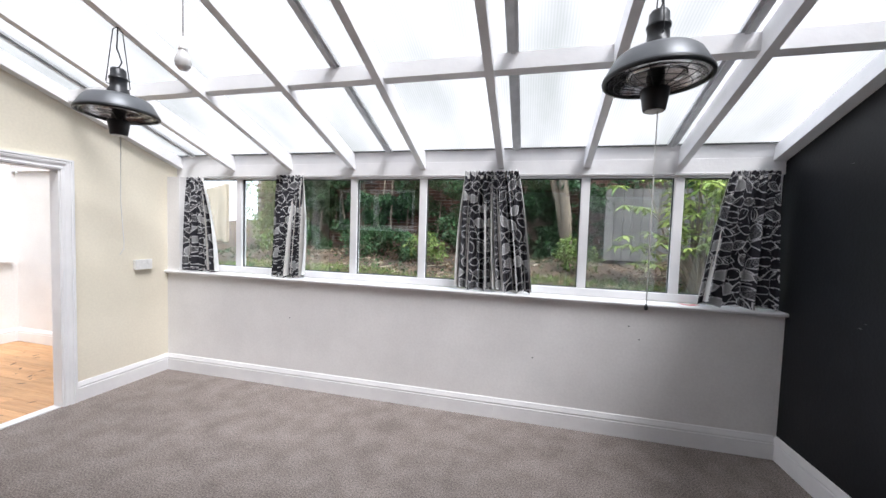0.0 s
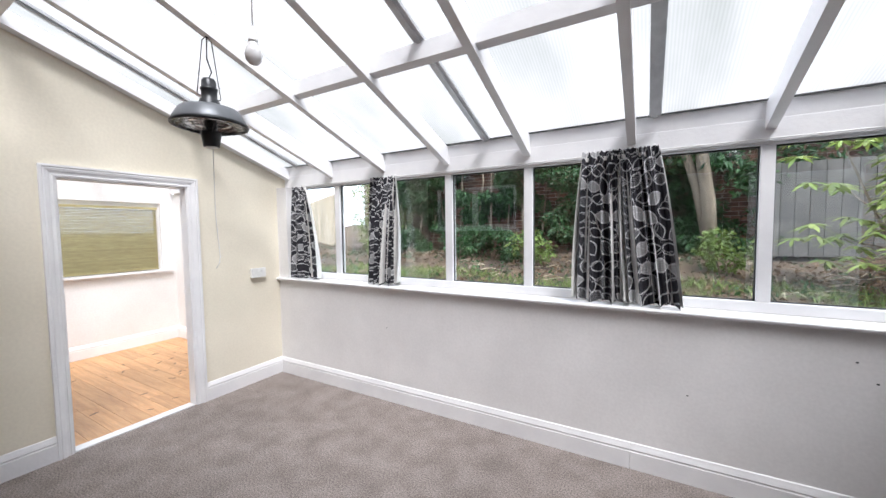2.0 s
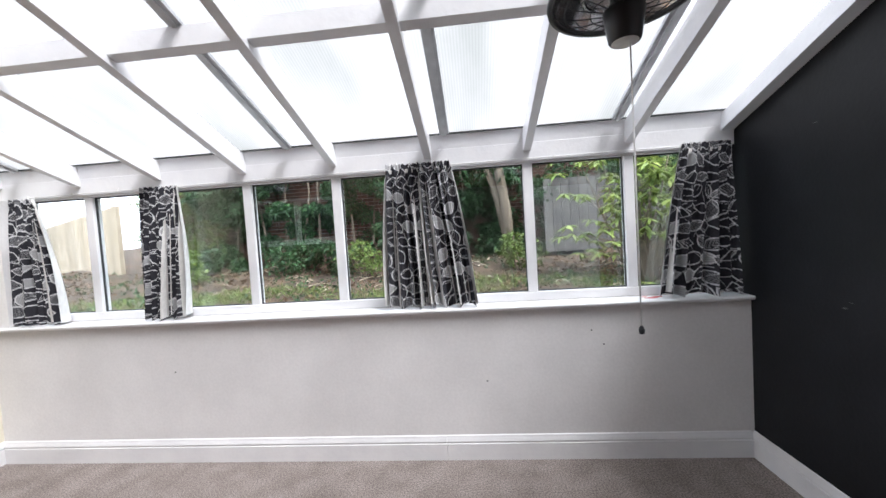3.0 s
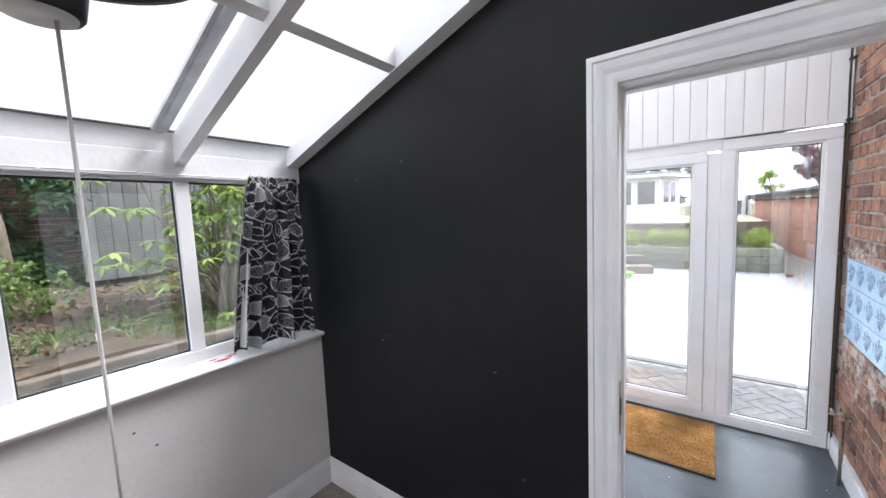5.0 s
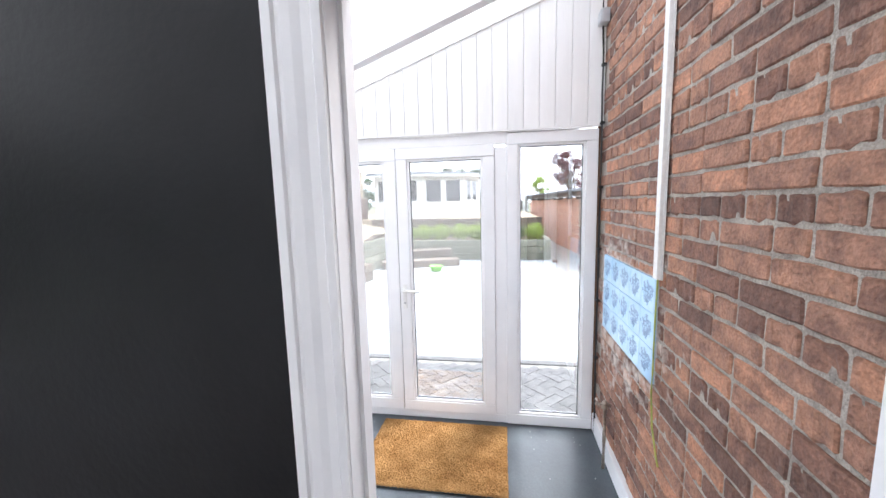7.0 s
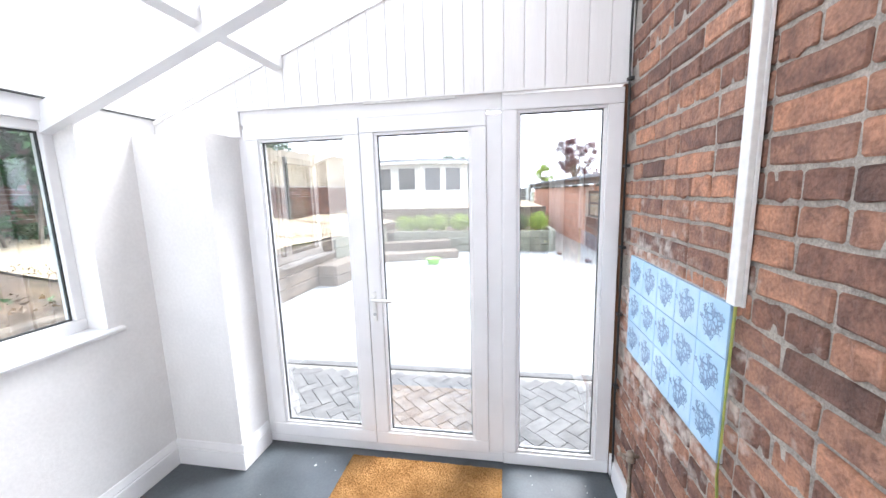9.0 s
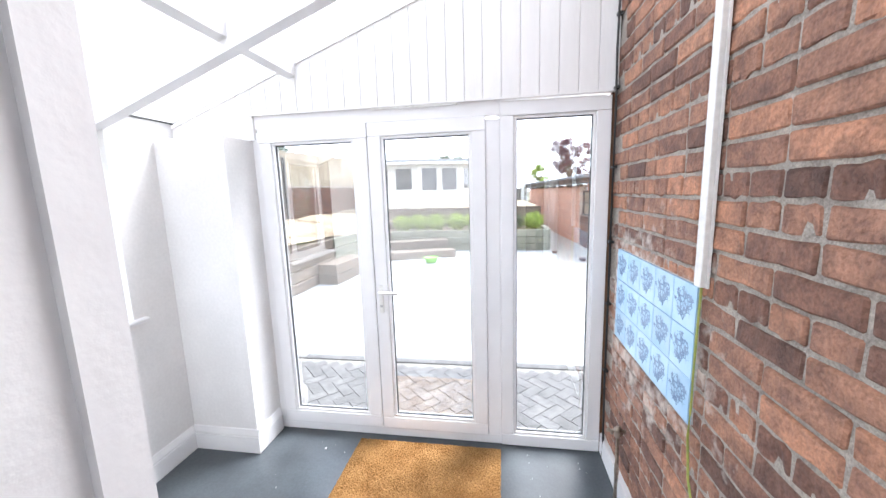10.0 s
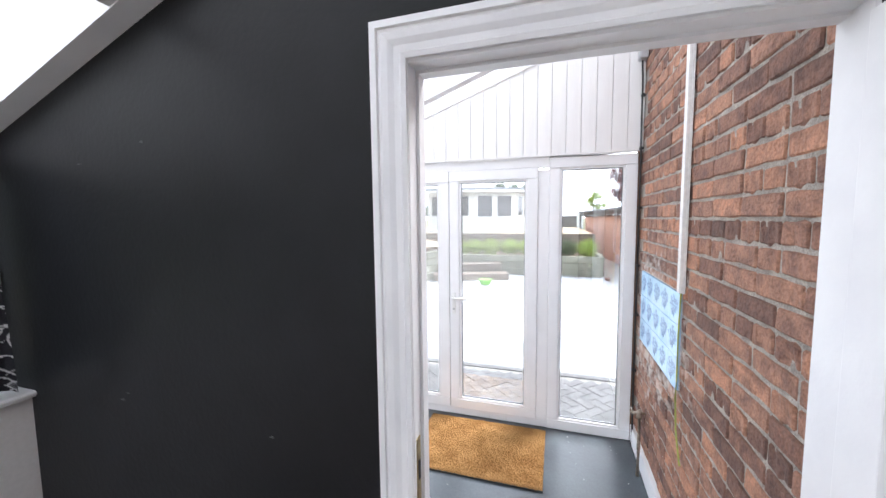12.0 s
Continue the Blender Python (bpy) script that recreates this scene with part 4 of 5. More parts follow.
def heater(x, y, zb, cord_to, cord_shape, label):
    """Enamelled ceiling heater: shade, neck, reflector, wire guard, lower cap, hanging wire and pull cord."""
    ob = thing("pendant_heater", (x, y, zb), label, "heater", "hanging heaters")
    c = (x, y, zb)
    bm = bmesh.new()
    add_lathe(bm, ((0.165, 0.105), (0.170, 0.108), (0.172, 0.118), (0.169, 0.128), (0.142, 0.178), (0.130, 0.190), (0.09, 0.203), (0.052, 0.212), (0.05, 0.214)), c, 48)
    part("shade", bm, GREYM, ob, "grey enamel shade", True)
    bm = bmesh.new()
    add_lathe(bm, ((0.167, 0.104), (0.175, 0.104), (0.177, 0.112), (0.175, 0.120), (0.165, 0.120), (0.161, 0.112), (0.167, 0.104)), c, 48)
    part("rim", bm, DARKM, ob, "black rolled rim", True)
    bm = bmesh.new()
    add_lathe(bm, ((0.163, 0.113), (0.137, 0.165), (0.10, 0.185), (0.03, 0.19)), c, 48)
    part("reflector", bm, CHROME, ob, "bright metal reflector", True)
    bm = bmesh.new()
    add_tube(bm, [(x + 0.09 * math.cos(a), y + 0.09 * math.sin(a), zb + 0.125) for a in [k * math.pi / 14 for k in range(28)]], 0.008, 8, True)
    part("heating_tube", bm, CHROME, ob, "ring-shaped heating tube", True)
    bm = bmesh.new()
    add_lathe(bm, ((0.05, 0.210), (0.045, 0.235), (0.036, 0.245), (0.036, 0.285), (0.040, 0.288), (0.040, 0.298), (0.034, 0.300), (0.033, 0.335), (0.027, 0.345), (0.0, 0.346)), c, 28)
    part("neck", bm, DARKM, ob, "ribbed black neck", True)
    bm = bmesh.new()
    add_lathe(bm, ((0.0, 0.0), (0.034, 0.0), (0.037, 0.004), (0.048, 0.072), (0.046, 0.078), (0.030, 0.082), (0.028, 0.15), (0.0, 0.15)), c, 28)
    part("lower_cap", bm, DARKM, ob, "black lower cap", True)
    bm = bmesh.new()
    add_lathe(bm, ((0.0, -0.002), (0.030, -0.002), (0.031, 0.001)), c, 24)
    part("end_disc", bm, PLAST, ob, "pale disc", True)
    for rr, zz in ((0.075, 0.079), (0.11, 0.086), (0.135, 0.094), (0.153, 0.101)):
        bm = bmesh.new()
        add_tube(bm, [(x + rr * math.cos(k * math.pi / 18), y + rr * math.sin(k * math.pi / 18), zb + zz) for k in range(36)], 0.0014, 5, True)
        part("guard_ring", bm, DARKM, ob)
    for k in range(16):
        a = k * math.pi / 8
        bm = bmesh.new()
        add_tube(bm, [(x + q * math.cos(a), y + q * math.sin(a), zb + w) for q, w in ((0.045, 0.072), (0.11, 0.085), (0.164, 0.108))], 0.0014, 5)
        part("guard_wire", bm, DARKM, ob)
    top = under(y) - zb - 0.002
    for sgn in (-1, 1):
        bm = bmesh.new()
        add_tube(bm, [(x, y + sgn * 0.004, zb + top), (x + sgn * 0.005, y + sgn * 0.02, zb + top - 0.02), (x, y + sgn * 0.058, zb + 0.262), (x, y + sgn * 0.054, zb + 0.252), (x, y + sgn * 0.040, zb + 0.252)], 0.0025, 6)
        part("hanging_wire", bm, DARKM, ob, "bent steel hanging wire", True)
    bm = bmesh.new()
    add_tube(bm, [(x, y, zb + 0.345), (x + 0.012, y + 0.01, zb + 0.38), (x - 0.008, y, zb + (0.345 + top) / 2), (x, y, zb + top)], 0.004, 6)
    part("flex", bm, DARKM, ob, "black flex", True)
    bm = bmesh.new()
    add_tube(bm, [(x + 0.012, y, zb), *[(x + 0.012 + dx, y + dy, cord_to + dz) for dx, dy, dz in cord_shape]], 0.002, 6)
    cord = part("pull_cord", bm, PLAST, ob, "thin pull cord", True)
    return ob, cord


heater(-1.285, 2.318, 1.880, 1.28, ((-0.005, 0.0, 0.25), (-0.002, 0.012, 0.03), (0.012, 0.0, 0.0), (0.004, -0.014, -0.03)), "grey enamel hanging heater with a curled white pull cord")
h2, cord = heater(1.258, 2.29, 1.878, 1.185, ((0, 0, 0.3), (0, 0, 0)), "grey enamel hanging heater with a long pull cord and knob")
bm = bmesh.new()
add_lathe(bm, ((0.0, -0.022), (0.006, -0.020), (0.0075, -0.010), (0.003, 0.0), (0.0, 0.002)), (1.270, 2.29, 1.185), 14)
part("cord_knob", bm, DARKM, cord, "small black knob", True)

bx, by, bz = -0.71, 2.187, 2.118
b = thing("pendant_bulb", (bx, by, bz), "bare opal bulb in a white holder on a flex", "lamp")
bm = bmesh.new()
add_lathe(bm, ((0.0, 0.0), (0.018, 0.003), (0.030, 0.018), (0.033, 0.038), (0.028, 0.06), (0.020, 0.078), (0.016, 0.09)), (bx, by, bz), 28)
part("bulb", bm, BULB, b, "opal glass bulb", True)
bm = bmesh.new()
add_lathe(bm, ((0.013, 0.085), (0.019, 0.088), (0.019, 0.10), (0.017, 0.101), (0.017, 0.125), (0.012, 0.138), (0.006, 0.15), (0.0, 0.151)), (bx, by, bz), 24)
part("lamp_holder", bm, PLAST, b, "white lamp holder", True)
bm = bmesh.new()
add_tube(bm, [(bx, by, bz + 0.15), (bx, by, bz + 0.4), (bx, by, sheet(by) + 0.003)], 0.0028, 6)
part("flex", bm, PLAST, b, "white flex", True)

sk = thing("wall_socket", (XC, 3.375, 1.0), "white double wall switch plate on the cream wall", "socket")
bpart("back_box", (XC + 0.0005, 3.305, 1.005), (XC + 0.026, 3.445, 1.09), PLAST, sk, "", 0.004)
bpart("face_plate", (XC + 0.026, 3.302, 1.002), (XC + 0.034, 3.448, 1.093), PLAST, sk, "", 0.003)
for yy in (3.335, 3.405):
    bpart("rocker", (XC + 0.034, yy - 0.006, 1.055), (XC + 0.038, yy + 0.006, 1.075), PLAST, sk, "", 0.001)

for yy, zz, w, h in ((3.078, 1.007, 0.017, 0.005), (3.05, 1.035, 0.012, 0.002), (2.42, 0.98, 0.010, 0.004), (2.885, 1.905, 0.010, 0.004), (2.6, 2.43, 0.016, 0.008), (3.2, 1.85, 0.014, 0.002), (2.3, 0.55, 0.006, 0.008)):
    bm = bmesh.new()
    prism_x(bm, [(yy + w * math.cos(a) * (0.7 + 0.4 * math.sin(5 * a + yy * 40)), zz + h * math.sin(a) * (0.8 + 0.3 * math.cos(3 * a))) for a in [k * math.pi / 7 for k in range(14)]], XB - 0.0012, XB + 0.001)
    structure("wall_chip", bm, CHIP, "pale chip in the black paint")
for xx, zz in ((1.55, 0.80), (1.62, 0.71), (0.9, 0.5), (-1.2, 0.62)):
    bm = bmesh.new()
    prism_y(bm, [(xx + 0.006 * math.cos(a), zz + 0.004 * math.sin(a)) for a in [k * math.pi / 4 for k in range(8)]], YW - 0.0012, YW + 0.001)
    structure("wall_mark", bm, SEAL, "small dark mark on the white wall")

# ---- lobby: things ----
m = thing("door_mat", (4.06, 2.07, 0), "rectangular brown coir door mat, flecked and worn", "mat")
bm = box_bm((3.735, 1.645, -0.003), (4.385, 2.56, 0.010), 0.004)
part("backing", bm, SEAL, m, "dark backing")
r = np.random.RandomState(4)
nx, ny = 130, 180
gx, gy = np.meshgrid(np.linspace(3.737, 4.383, nx), np.linspace(1.647, 2.558, ny))
gz = 0.017 + r.uniform(-0.004, 0.004, gx.shape)
gz[0], gz[-1], gz[:, 0], gz[:, -1] = 0.009, 0.009, 0.009, 0.009
gx, gy = gx + r.uniform(-0.0025, 0.0025, gx.shape), gy + r.uniform(-0.0025, 0.0025, gx.shape)
me = bpy.data.meshes.new("pile")
idx = (np.arange(ny - 1)[:, None] * nx + np.arange(nx - 1)[None]).ravel()
me.from_pydata(np.stack([gx, gy, gz], -1).reshape(-1, 3).tolist(), [], np.stack([idx, idx + 1, idx + nx + 1, idx + nx], 1).tolist())
me.materials.append(COIR)
mesh_part("coir_surface", me, m, "rough brown coir pile")

deb = bmesh.new()
r = np.random.RandomState(9)
for k in range(90):
    x, y = r.uniform(2.7, 4.42), r.uniform(1.12, 3.1)
    if 3.7 < x < 4.4 and 1.6 < y < 2.6:
        continue
    a, s = r.uniform(0, 6.28), r.uniform(0.002, 0.006) * (2.2 if k % 17 == 0 else 1)
    prism_z(deb, [(x + s * math.cos(a + q), y + s * 0.7 * math.sin(a + q)) for q in (0, 1.6, 3.0, 4.7)], -0.003, -0.001)
single("floor_debris", deb, PALE, "pale crumbs of plaster scattered on the lobby floor", "debris", kind="stuff")

tr = thing("cable_trunking", (3.49, YH, 1.295), "white plastic cable trunking running up the brick wall", "trunking")
bpart("trunking_base", (3.468, YH + 0.004, 1.295), (3.512, YH + 0.012, 3.05), PLAST, tr, "", 0.001)
bpart("trunking_lid", (3.471, YH + 0.012, 1.297), (3.509, YH + 0.028, 3.05), PLAST, tr, "", 0.003)
bm = bmesh.new()
add_tube(bm, [(3.487, YH + 0.016, 1.30), (3.485, YH + 0.02, 1.1), (3.488, YH + 0.018, 0.9), (3.492, YH + 0.018, 0.8), (3.47, YH + 0.018, 0.66), (3.42, YH + 0.018, 0.56), (3.39, YH + 0.02, 0.53)], 0.004, 8)
single("earth_cable", bm, CABLEY, "loose green and yellow earth cable on the bricks", "cable", smooth=True)
bm = bmesh.new()
add_tube(bm, [(4.40, YH + 0.02, 0.0), (4.385, YH + 0.02, 0.12), (4.41, YH + 0.018, 0.5), (4.40, YH + 0.02, 1.0), (4.413, YH + 0.018, 1.5), (4.402, YH + 0.02, 2.0), (4.41, YH + 0.022, 2.3), (4.39, YH + 0.025, 2.5), (4.41, YH + 0.03, 2.75), (4.405, YH + 0.03, 3.0)], 0.006, 8)
cb = single("black_cable", bm, CABLEB, "black cable clipped up the corner of the brick wall", "cable", smooth=True)
for z in (0.55, 0.95, 1.3, 1.7, 2.1, 2.45):
    bpart("cable_clip", (4.388, YH + 0.005, z), (4.422, YH + 0.03, z + 0.014), CABLEB, cb, "", 0.002)
jb = thing("junction_box", (4.38, YH, 2.68), "small grey junction box high on the brick wall", "junction box")
bpart("box_body", (4.345, YH + 0.004, 2.68), (4.425, YH + 0.05, 2.76), ALU, jb, "", 0.006)
bpart("box_lid", (4.349, YH + 0.05, 2.684), (4.421, YH + 0.056, 2.756), ALU, jb, "", 0.002)
tp = thing("stop_tap", (4.06, YH, 0.1), "old stop tap on a tarnished pipe by the brick wall", "tap")
bm = bmesh.new()
add_tube(bm, [(4.06, YH + 0.045, 0.0), (4.055, YH + 0.045, 0.2), (4.06, YH + 0.045, 0.40)], 0.011, 10)
part("pipe", bm, COPPER, tp, "painted pipe", True)
bm = bmesh.new()
add_lathe(bm, ((0.0, 0.0), (0.017, 0.0), (0.019, 0.01), (0.014, 0.02), (0.019, 0.03), (0.017, 0.042), (0.010, 0.05), (0.0, 0.052)), (4.06, YH + 0.045, 0.385), 14)
part("valve_body", bm, COPPER, tp, "", True)
bm = bmesh.new()
add_tube(bm, [(4.06, YH + 0.01, 0.412), (4.06, YH + 0.10, 0.415)], 0.008, 10)
part("spout", bm, COPPER, tp, "", True)
bm = bmesh.new()
add_tube(bm, [(4.02, YH + 0.085, 0.425), (4.06, YH + 0.09, 0.43), (4.10, YH + 0.085, 0.425)], [0.007, 0.005, 0.007], 8)
part("tap_handle", bm, COPPER, tp, "", True)

# ---- garden to the east ----
GZ = -0.10
bm = bmesh.new()
add_box(bm, (-600, -600, -0.6), (600, 600, -0.16))
structure("ground", bm, EARTH, "dark earth and rough grass")
structure("patio", box_bm((5.78, 0.2, -0.16), (13.2, 5.3, GZ)), PATIO, "pale concrete patio, slightly stained")
structure("paver_bed", box_bm((XF + 0.1, -2.5, -0.16), (20, 5.3, GZ - 0.012)), MORTAR, "sandy bed of the block paving")


def sleeper(x0, y0, x1, y1, z, h=0.2, w=0.14, m=SLEEP, label="weathered dark timber sleeper of a retaining wall", group="garden sleepers"):
    L = math.hypot(x1 - x0, y1 - y0)
    ob = single("sleeper", box_bm((0, -w / 2, 0), (L, w / 2, h - 0.008), 0.012, Matrix.Translation((x0, y0, z)) @ Matrix.Rotation(math.atan2(y1 - y0, x1 - x0), 4, 'Z')), m, label, "sleeper", group)
    return ob


for k in range(4):
    sleeper(4.9, 5.25 + 0.02 * k, 7.3, 5.25 + 0.02 * k, GZ + 0.2 * k)
    sleeper(7.31, 5.25 + 0.02 * k, 9.6, 5.22 + 0.02 * k, GZ + 0.2 * k)
for k in range(2):
    sleeper(8.75, 4.95, 9.9, 4.85, GZ + 0.2 * k, 0.2, 0.4, SLEEP, "low timber step block on the patio")
for k in range(4):
    sleeper(9.62, 5.24, 12.3, 5.0, GZ + 0.2 * k, 0.2, 0.14, SLEEPG)
for k in range(2):
    sleeper(11.3 + 0.6 * k, 4.9, 12.0 + 0.6 * k, 2.9 + 0.3 * k, GZ + 0.2 * k, 0.2, 0.45, SLEEP, "broad timber step up from the patio")
for k in range(3):
    sleeper(12.9, 0.3, 12.95, 2.3, GZ + 0.2 * k, 0.2, 0.14, SLEEPG, "grey-green timber sleeper edging a raised bed")
    sleeper(12.95, 2.31, 12.9, 4.9, GZ + 0.2 * k, 0.2, 0.14, SLEEPG, "grey-green timber sleeper edging a raised bed")
    sleeper(12.98, 0.3, 15.0, 0.32, GZ + 0.2 * k, 0.2, 0.14, SLEEPG, "grey-green timber sleeper edging a raised bed")
structure("raised_bed_soil", box_bm((12.97, 0.35, -0.16), (15, 5.5, 0.44)), SOIL, "dark soil of the raised bed")
for k in range(3):
    sleeper(15.0, 0.3, 15.0, 6.5, 0.42 + 0.22 * k, 0.22, 0.14, SLEEP, "dark timber sleeper of the upper terrace")
structure("terrace", box_bm((15.07, 0.35, -0.16), (24, 14, 1.06)), GRAVEL, "gravel terrace before the summerhouse")


def bush(name, seed, centres, radii, count, size, m, at, label, aspect=0.5, group="", stems=4, h=0.3):
    ob = thing(name, at, label, "bush", group)
    r = np.random.RandomState(seed)
    for k in range(stems):
        c = centres[k % len(centres)]
        bm = bmesh.new()
        q = Vector(at) + Vector((r.uniform(-0.05, 0.05), r.uniform(-0.05, 0.05), -0.02))
        add_tube(bm, [q, q.lerp(Vector(c), 0.5) + Vector((r.uniform(-0.05, 0.05), r.uniform(-0.05, 0.05), 0.03)), c], [0.014, 0.01, 0.004], 6)
        part("stem", bm, BARK, ob)
    pts = blob_points(seed, count, centres, radii, 0.5)
    pts = pts[pts[:, 2] > at[2] + 0.02]
    mesh_part("crown", leaves_mesh("crown", pts, size, m, seed + 1, aspect=aspect), ob)
    return ob


r = np.random.RandomState(21)
for k in range(8):
    y = 0.75 + k * 0.56
    c = [(13.4 + r.uniform(-0.1, 0.1), y + r.uniform(-0.15, 0.15), 0.44 + 0.2 + r.uniform(0, 0.12)) for _ in range(5)]
    bush("shrub", 30 + k, c, [0.22 + 0.06 * r.uniform() for _ in c], 1500, 0.06, L_SHR if k != 1 else L_IVY, (13.4, y, 0.44), "small clipped yellow-green shrub in the raised bed", group="raised bed shrubs")

bowl = bmesh.new()
add_lathe(bowl, ((0.0, 0.0), (0.12, 0.0), (0.17, 0.13), (0.18, 0.135), (0.165, 0.14), (0.115, 0.02), (0.0, 0.02)), (11.0, 3.35, GZ), 24)
single("plastic_bowl", bowl, LIME, "bright green plastic bowl standing on the patio", "bowl", smooth=True)
for x, y in ((12.3, 0.15), (11.2, -0.35)):
    single("loose_brick", box_bm((x, y, GZ - 0.004), (x + 0.22, y + 0.11, GZ + 0.06), 0.008), DKBRICK, "loose brick lying on the paved path", "brick", "loose bricks")

# summerhouse
sh = thing("summerhouse", (17.5, 4.8, 1.06), "pale painted timber summerhouse with dark windows and a felt roof", "summerhouse")
foot = [(16.0, 6.7), (16.0, 4.75), (16.75, 3.2), (18.3, 2.75), (20.0, 2.75), (20.0, 6.7)]
bm = bmesh.new()
prism_z(bm, foot, 1.06, 2.75)
wall = part("wall", bm, SHED, sh)
bm = bmesh.new()
prism_z(bm, [(15.6, 6.9), (15.6, 4.6), (16.5, 2.85), (18.2, 2.35), (20.4, 2.35), (20.4, 6.9)], 2.75, 2.85)
part("roof", bm, FELT, sh, "grey felt roof")
bm = bmesh.new()
prism_z(bm, [(15.57, 6.9), (15.57, 4.6), (16.47, 2.83), (18.2, 2.32), (18.2, 2.36), (16.5, 2.87), (15.61, 4.62), (15.61, 6.9)], 2.68, 2.76)
part("fascia", bm, SHED, sh, "pale fascia")


def shed_window(p, q, a, b, z0, z1):
    """A framed dark window between fractions a and b of the wall from p to q."""
    p, q = Vector((*p, 0)), Vector((*q, 0))
    d = (q - p).normalized()
    nrm = Vector((d.y, -d.x, 0))
    if nrm.x > 0 and abs(nrm.x) > 0.2:
        nrm = -nrm
    if abs(nrm.x) <= 0.2 and nrm.y > 0:
        nrm = -nrm
    L = (q - p).length
    m = Matrix((d, nrm, Vector((0, 0, 1)))).transposed().to_4x4()
    m.translation = p
    fr_ = part("window", box_bm((a * L, -0.01, z0), (b * L, 0.03, z1), 0.005, m), SHED, sh, "pale window frame")
    part("pane", box_bm((a * L + 0.06, 0.02, z0 + 0.06), (b * L - 0.06, 0.036, z1 - 0.06), 0, m), DARKG, fr_, "dark pane")


for a, b in ((0.06, 0.44), (0.54, 0.92)):
    shed_window(foot[0], foot[1], a, b, 1.7, 2.6)
for a, b in ((0.06, 0.47), (0.53, 0.94)):
    shed_window(foot[1], foot[2], a, b, 1.65, 2.6)
shed_window(foot[2], foot[3], 0.15, 0.5, 1.7, 2.6)
shed_window(foot[2], foot[3], 0.55, 0.9, 1.7, 2.6)


def brick_run(name, x0, y0, x1, y1, z0, z1, m, back, label, category, at, first=None, L=0.225, H=0.075):
    """A wall with its own bricks as joined pieces on a mortar core."""
    ob = thing(name, at, label, category)
    n = math.hypot(x1 - x0, y1 - y0)
    mm = Matrix.Translation((x0, y0, 0)) @ Matrix.Rotation(math.atan2(y1 - y0, x1 - x0), 4, 'Z')
    part("core", box_bm((0, -0.1, z0), (n, 0.1, z1), 0, mm), back, ob, "pale mortar joints")
    rr = random.Random(n)
    v, f = [], []
    for c in range(int((z1 - z0) / H)):
        off = 0 if c % 2 else L / 2
        k = 0
        while off + k * L < n - 0.05:
            a, b = off + k * L, min(off + (k + 1) * L - 0.01, n)
            for s in (-1, 1):
                q0, q1 = s * 0.095, s * (0.108 + rr.uniform(0, 0.003))
                i = len(v)
                for X in (a, b):
                    for Y in (q0, q1):
                        for Z in (z0 + c * H + 0.005, z0 + (c + 1) * H - 0.005):
                            v.append(tuple(mm @ Vector((X, Y, Z)) - ORG[ob]))
                f += [[i + q for q in t] for t in FACES]
            k += 1
    me = bpy.data.meshes.new("bricks")
    me.from_pydata(v, [], f)
    me.materials.append(m)
    o = new("bricks", me)
    o.parent = ob
    tagged(o, "", "", "", "stuff")
    return ob


GA = math.atan2(0.71, 10.2)
g = brick_run("garage", 14.0, -0.85, 24.2, -0.14, GZ, 1.72, ORANGE, ORANGEM, "orange brick outbuilding with a grey sloping roof edge", "outbuilding", (19, -0.5, GZ))
gm = Matrix.Translation((14.0, -0.85, 0)) @ Matrix.Rotation(GA, 4, 'Z')
part("roof", box_bm((-2.0, -3.2, 1.80), (10.4, 0.30, 1.88), 0.01, gm @ Matrix.Translation((0, 0, 0.12)) @ Matrix.Rotation(radians(-5), 4, 'X')), FELT, g, "grey felt roof")
part("fascia", box_bm((-2.0, 0.305, 1.73), (10.4, 0.33, 1.93), 0.004, gm), FENCED, g, "dark fascia")
for k in range(10):
    part("rafter_end", box_bm((-1.6 + 1.2 * k, 0.13, 1.66), (-1.54 + 1.2 * k, 0.30, 1.73), 0.003, gm), FENCED, g, "dark rafter end")
part("end_wall", box_bm((-0.1, -3.0, GZ), (0.0, -0.11, 1.75), 0, gm), ORANGE, g, "brick end wall")
lw = brick_run("low_brick_wall", 10.2, -1.115, 13.9, -0.858, GZ, 0.80, DKBRICK, ORANGEM, "low brick wall beside the path", "wall", (12, -1, GZ))
gt = thing("garden_gate", (13.3, -0.9, 0.80), "pale board screen in a dark frame on the low wall", "gate")
sm = Matrix.Translation((12.72, -0.93, 0.03)) @ Matrix.Rotation(GA, 4, 'Z')
for k in range(6):
    part("board", box_bm((0.03 + k * 0.18, -0.02, 0.775), (0.195 + k * 0.18, 0.0, 1.50), 0.003, sm), FENCE, gt)
for x0, x1, z0, z1 in ((0, 1.14, 0.772, 0.83), (0, 1.14, 1.14, 1.19), (0, 1.14, 1.46, 1.51), (0.0, 0.06, 0.83, 1.46), (1.08, 1.14, 0.83, 1.46)):
    part("rail", box_bm((x0, 0.003, z0), (x1, 0.05, z1), 0.004, sm), FENCED, gt, "dark rail")
ew = thing("end_building", (27.3, 0.3, -0.1), "pale rendered gateway and fence at the end of the path", "building")
bpart("wall", (27.1, -0.12, -0.2), (27.7, 0.27, 2.0), SHED, ew)
bpart("gate_post", (27.05, 0.0, -0.2), (27.098, 0.1, 1.85), FENCED, ew, "dark post")
bpart("fence_panel", (27.2, 0.28, -0.2), (27.3, 2.4, 1.75), FENCED, ew, "dark fence panel")


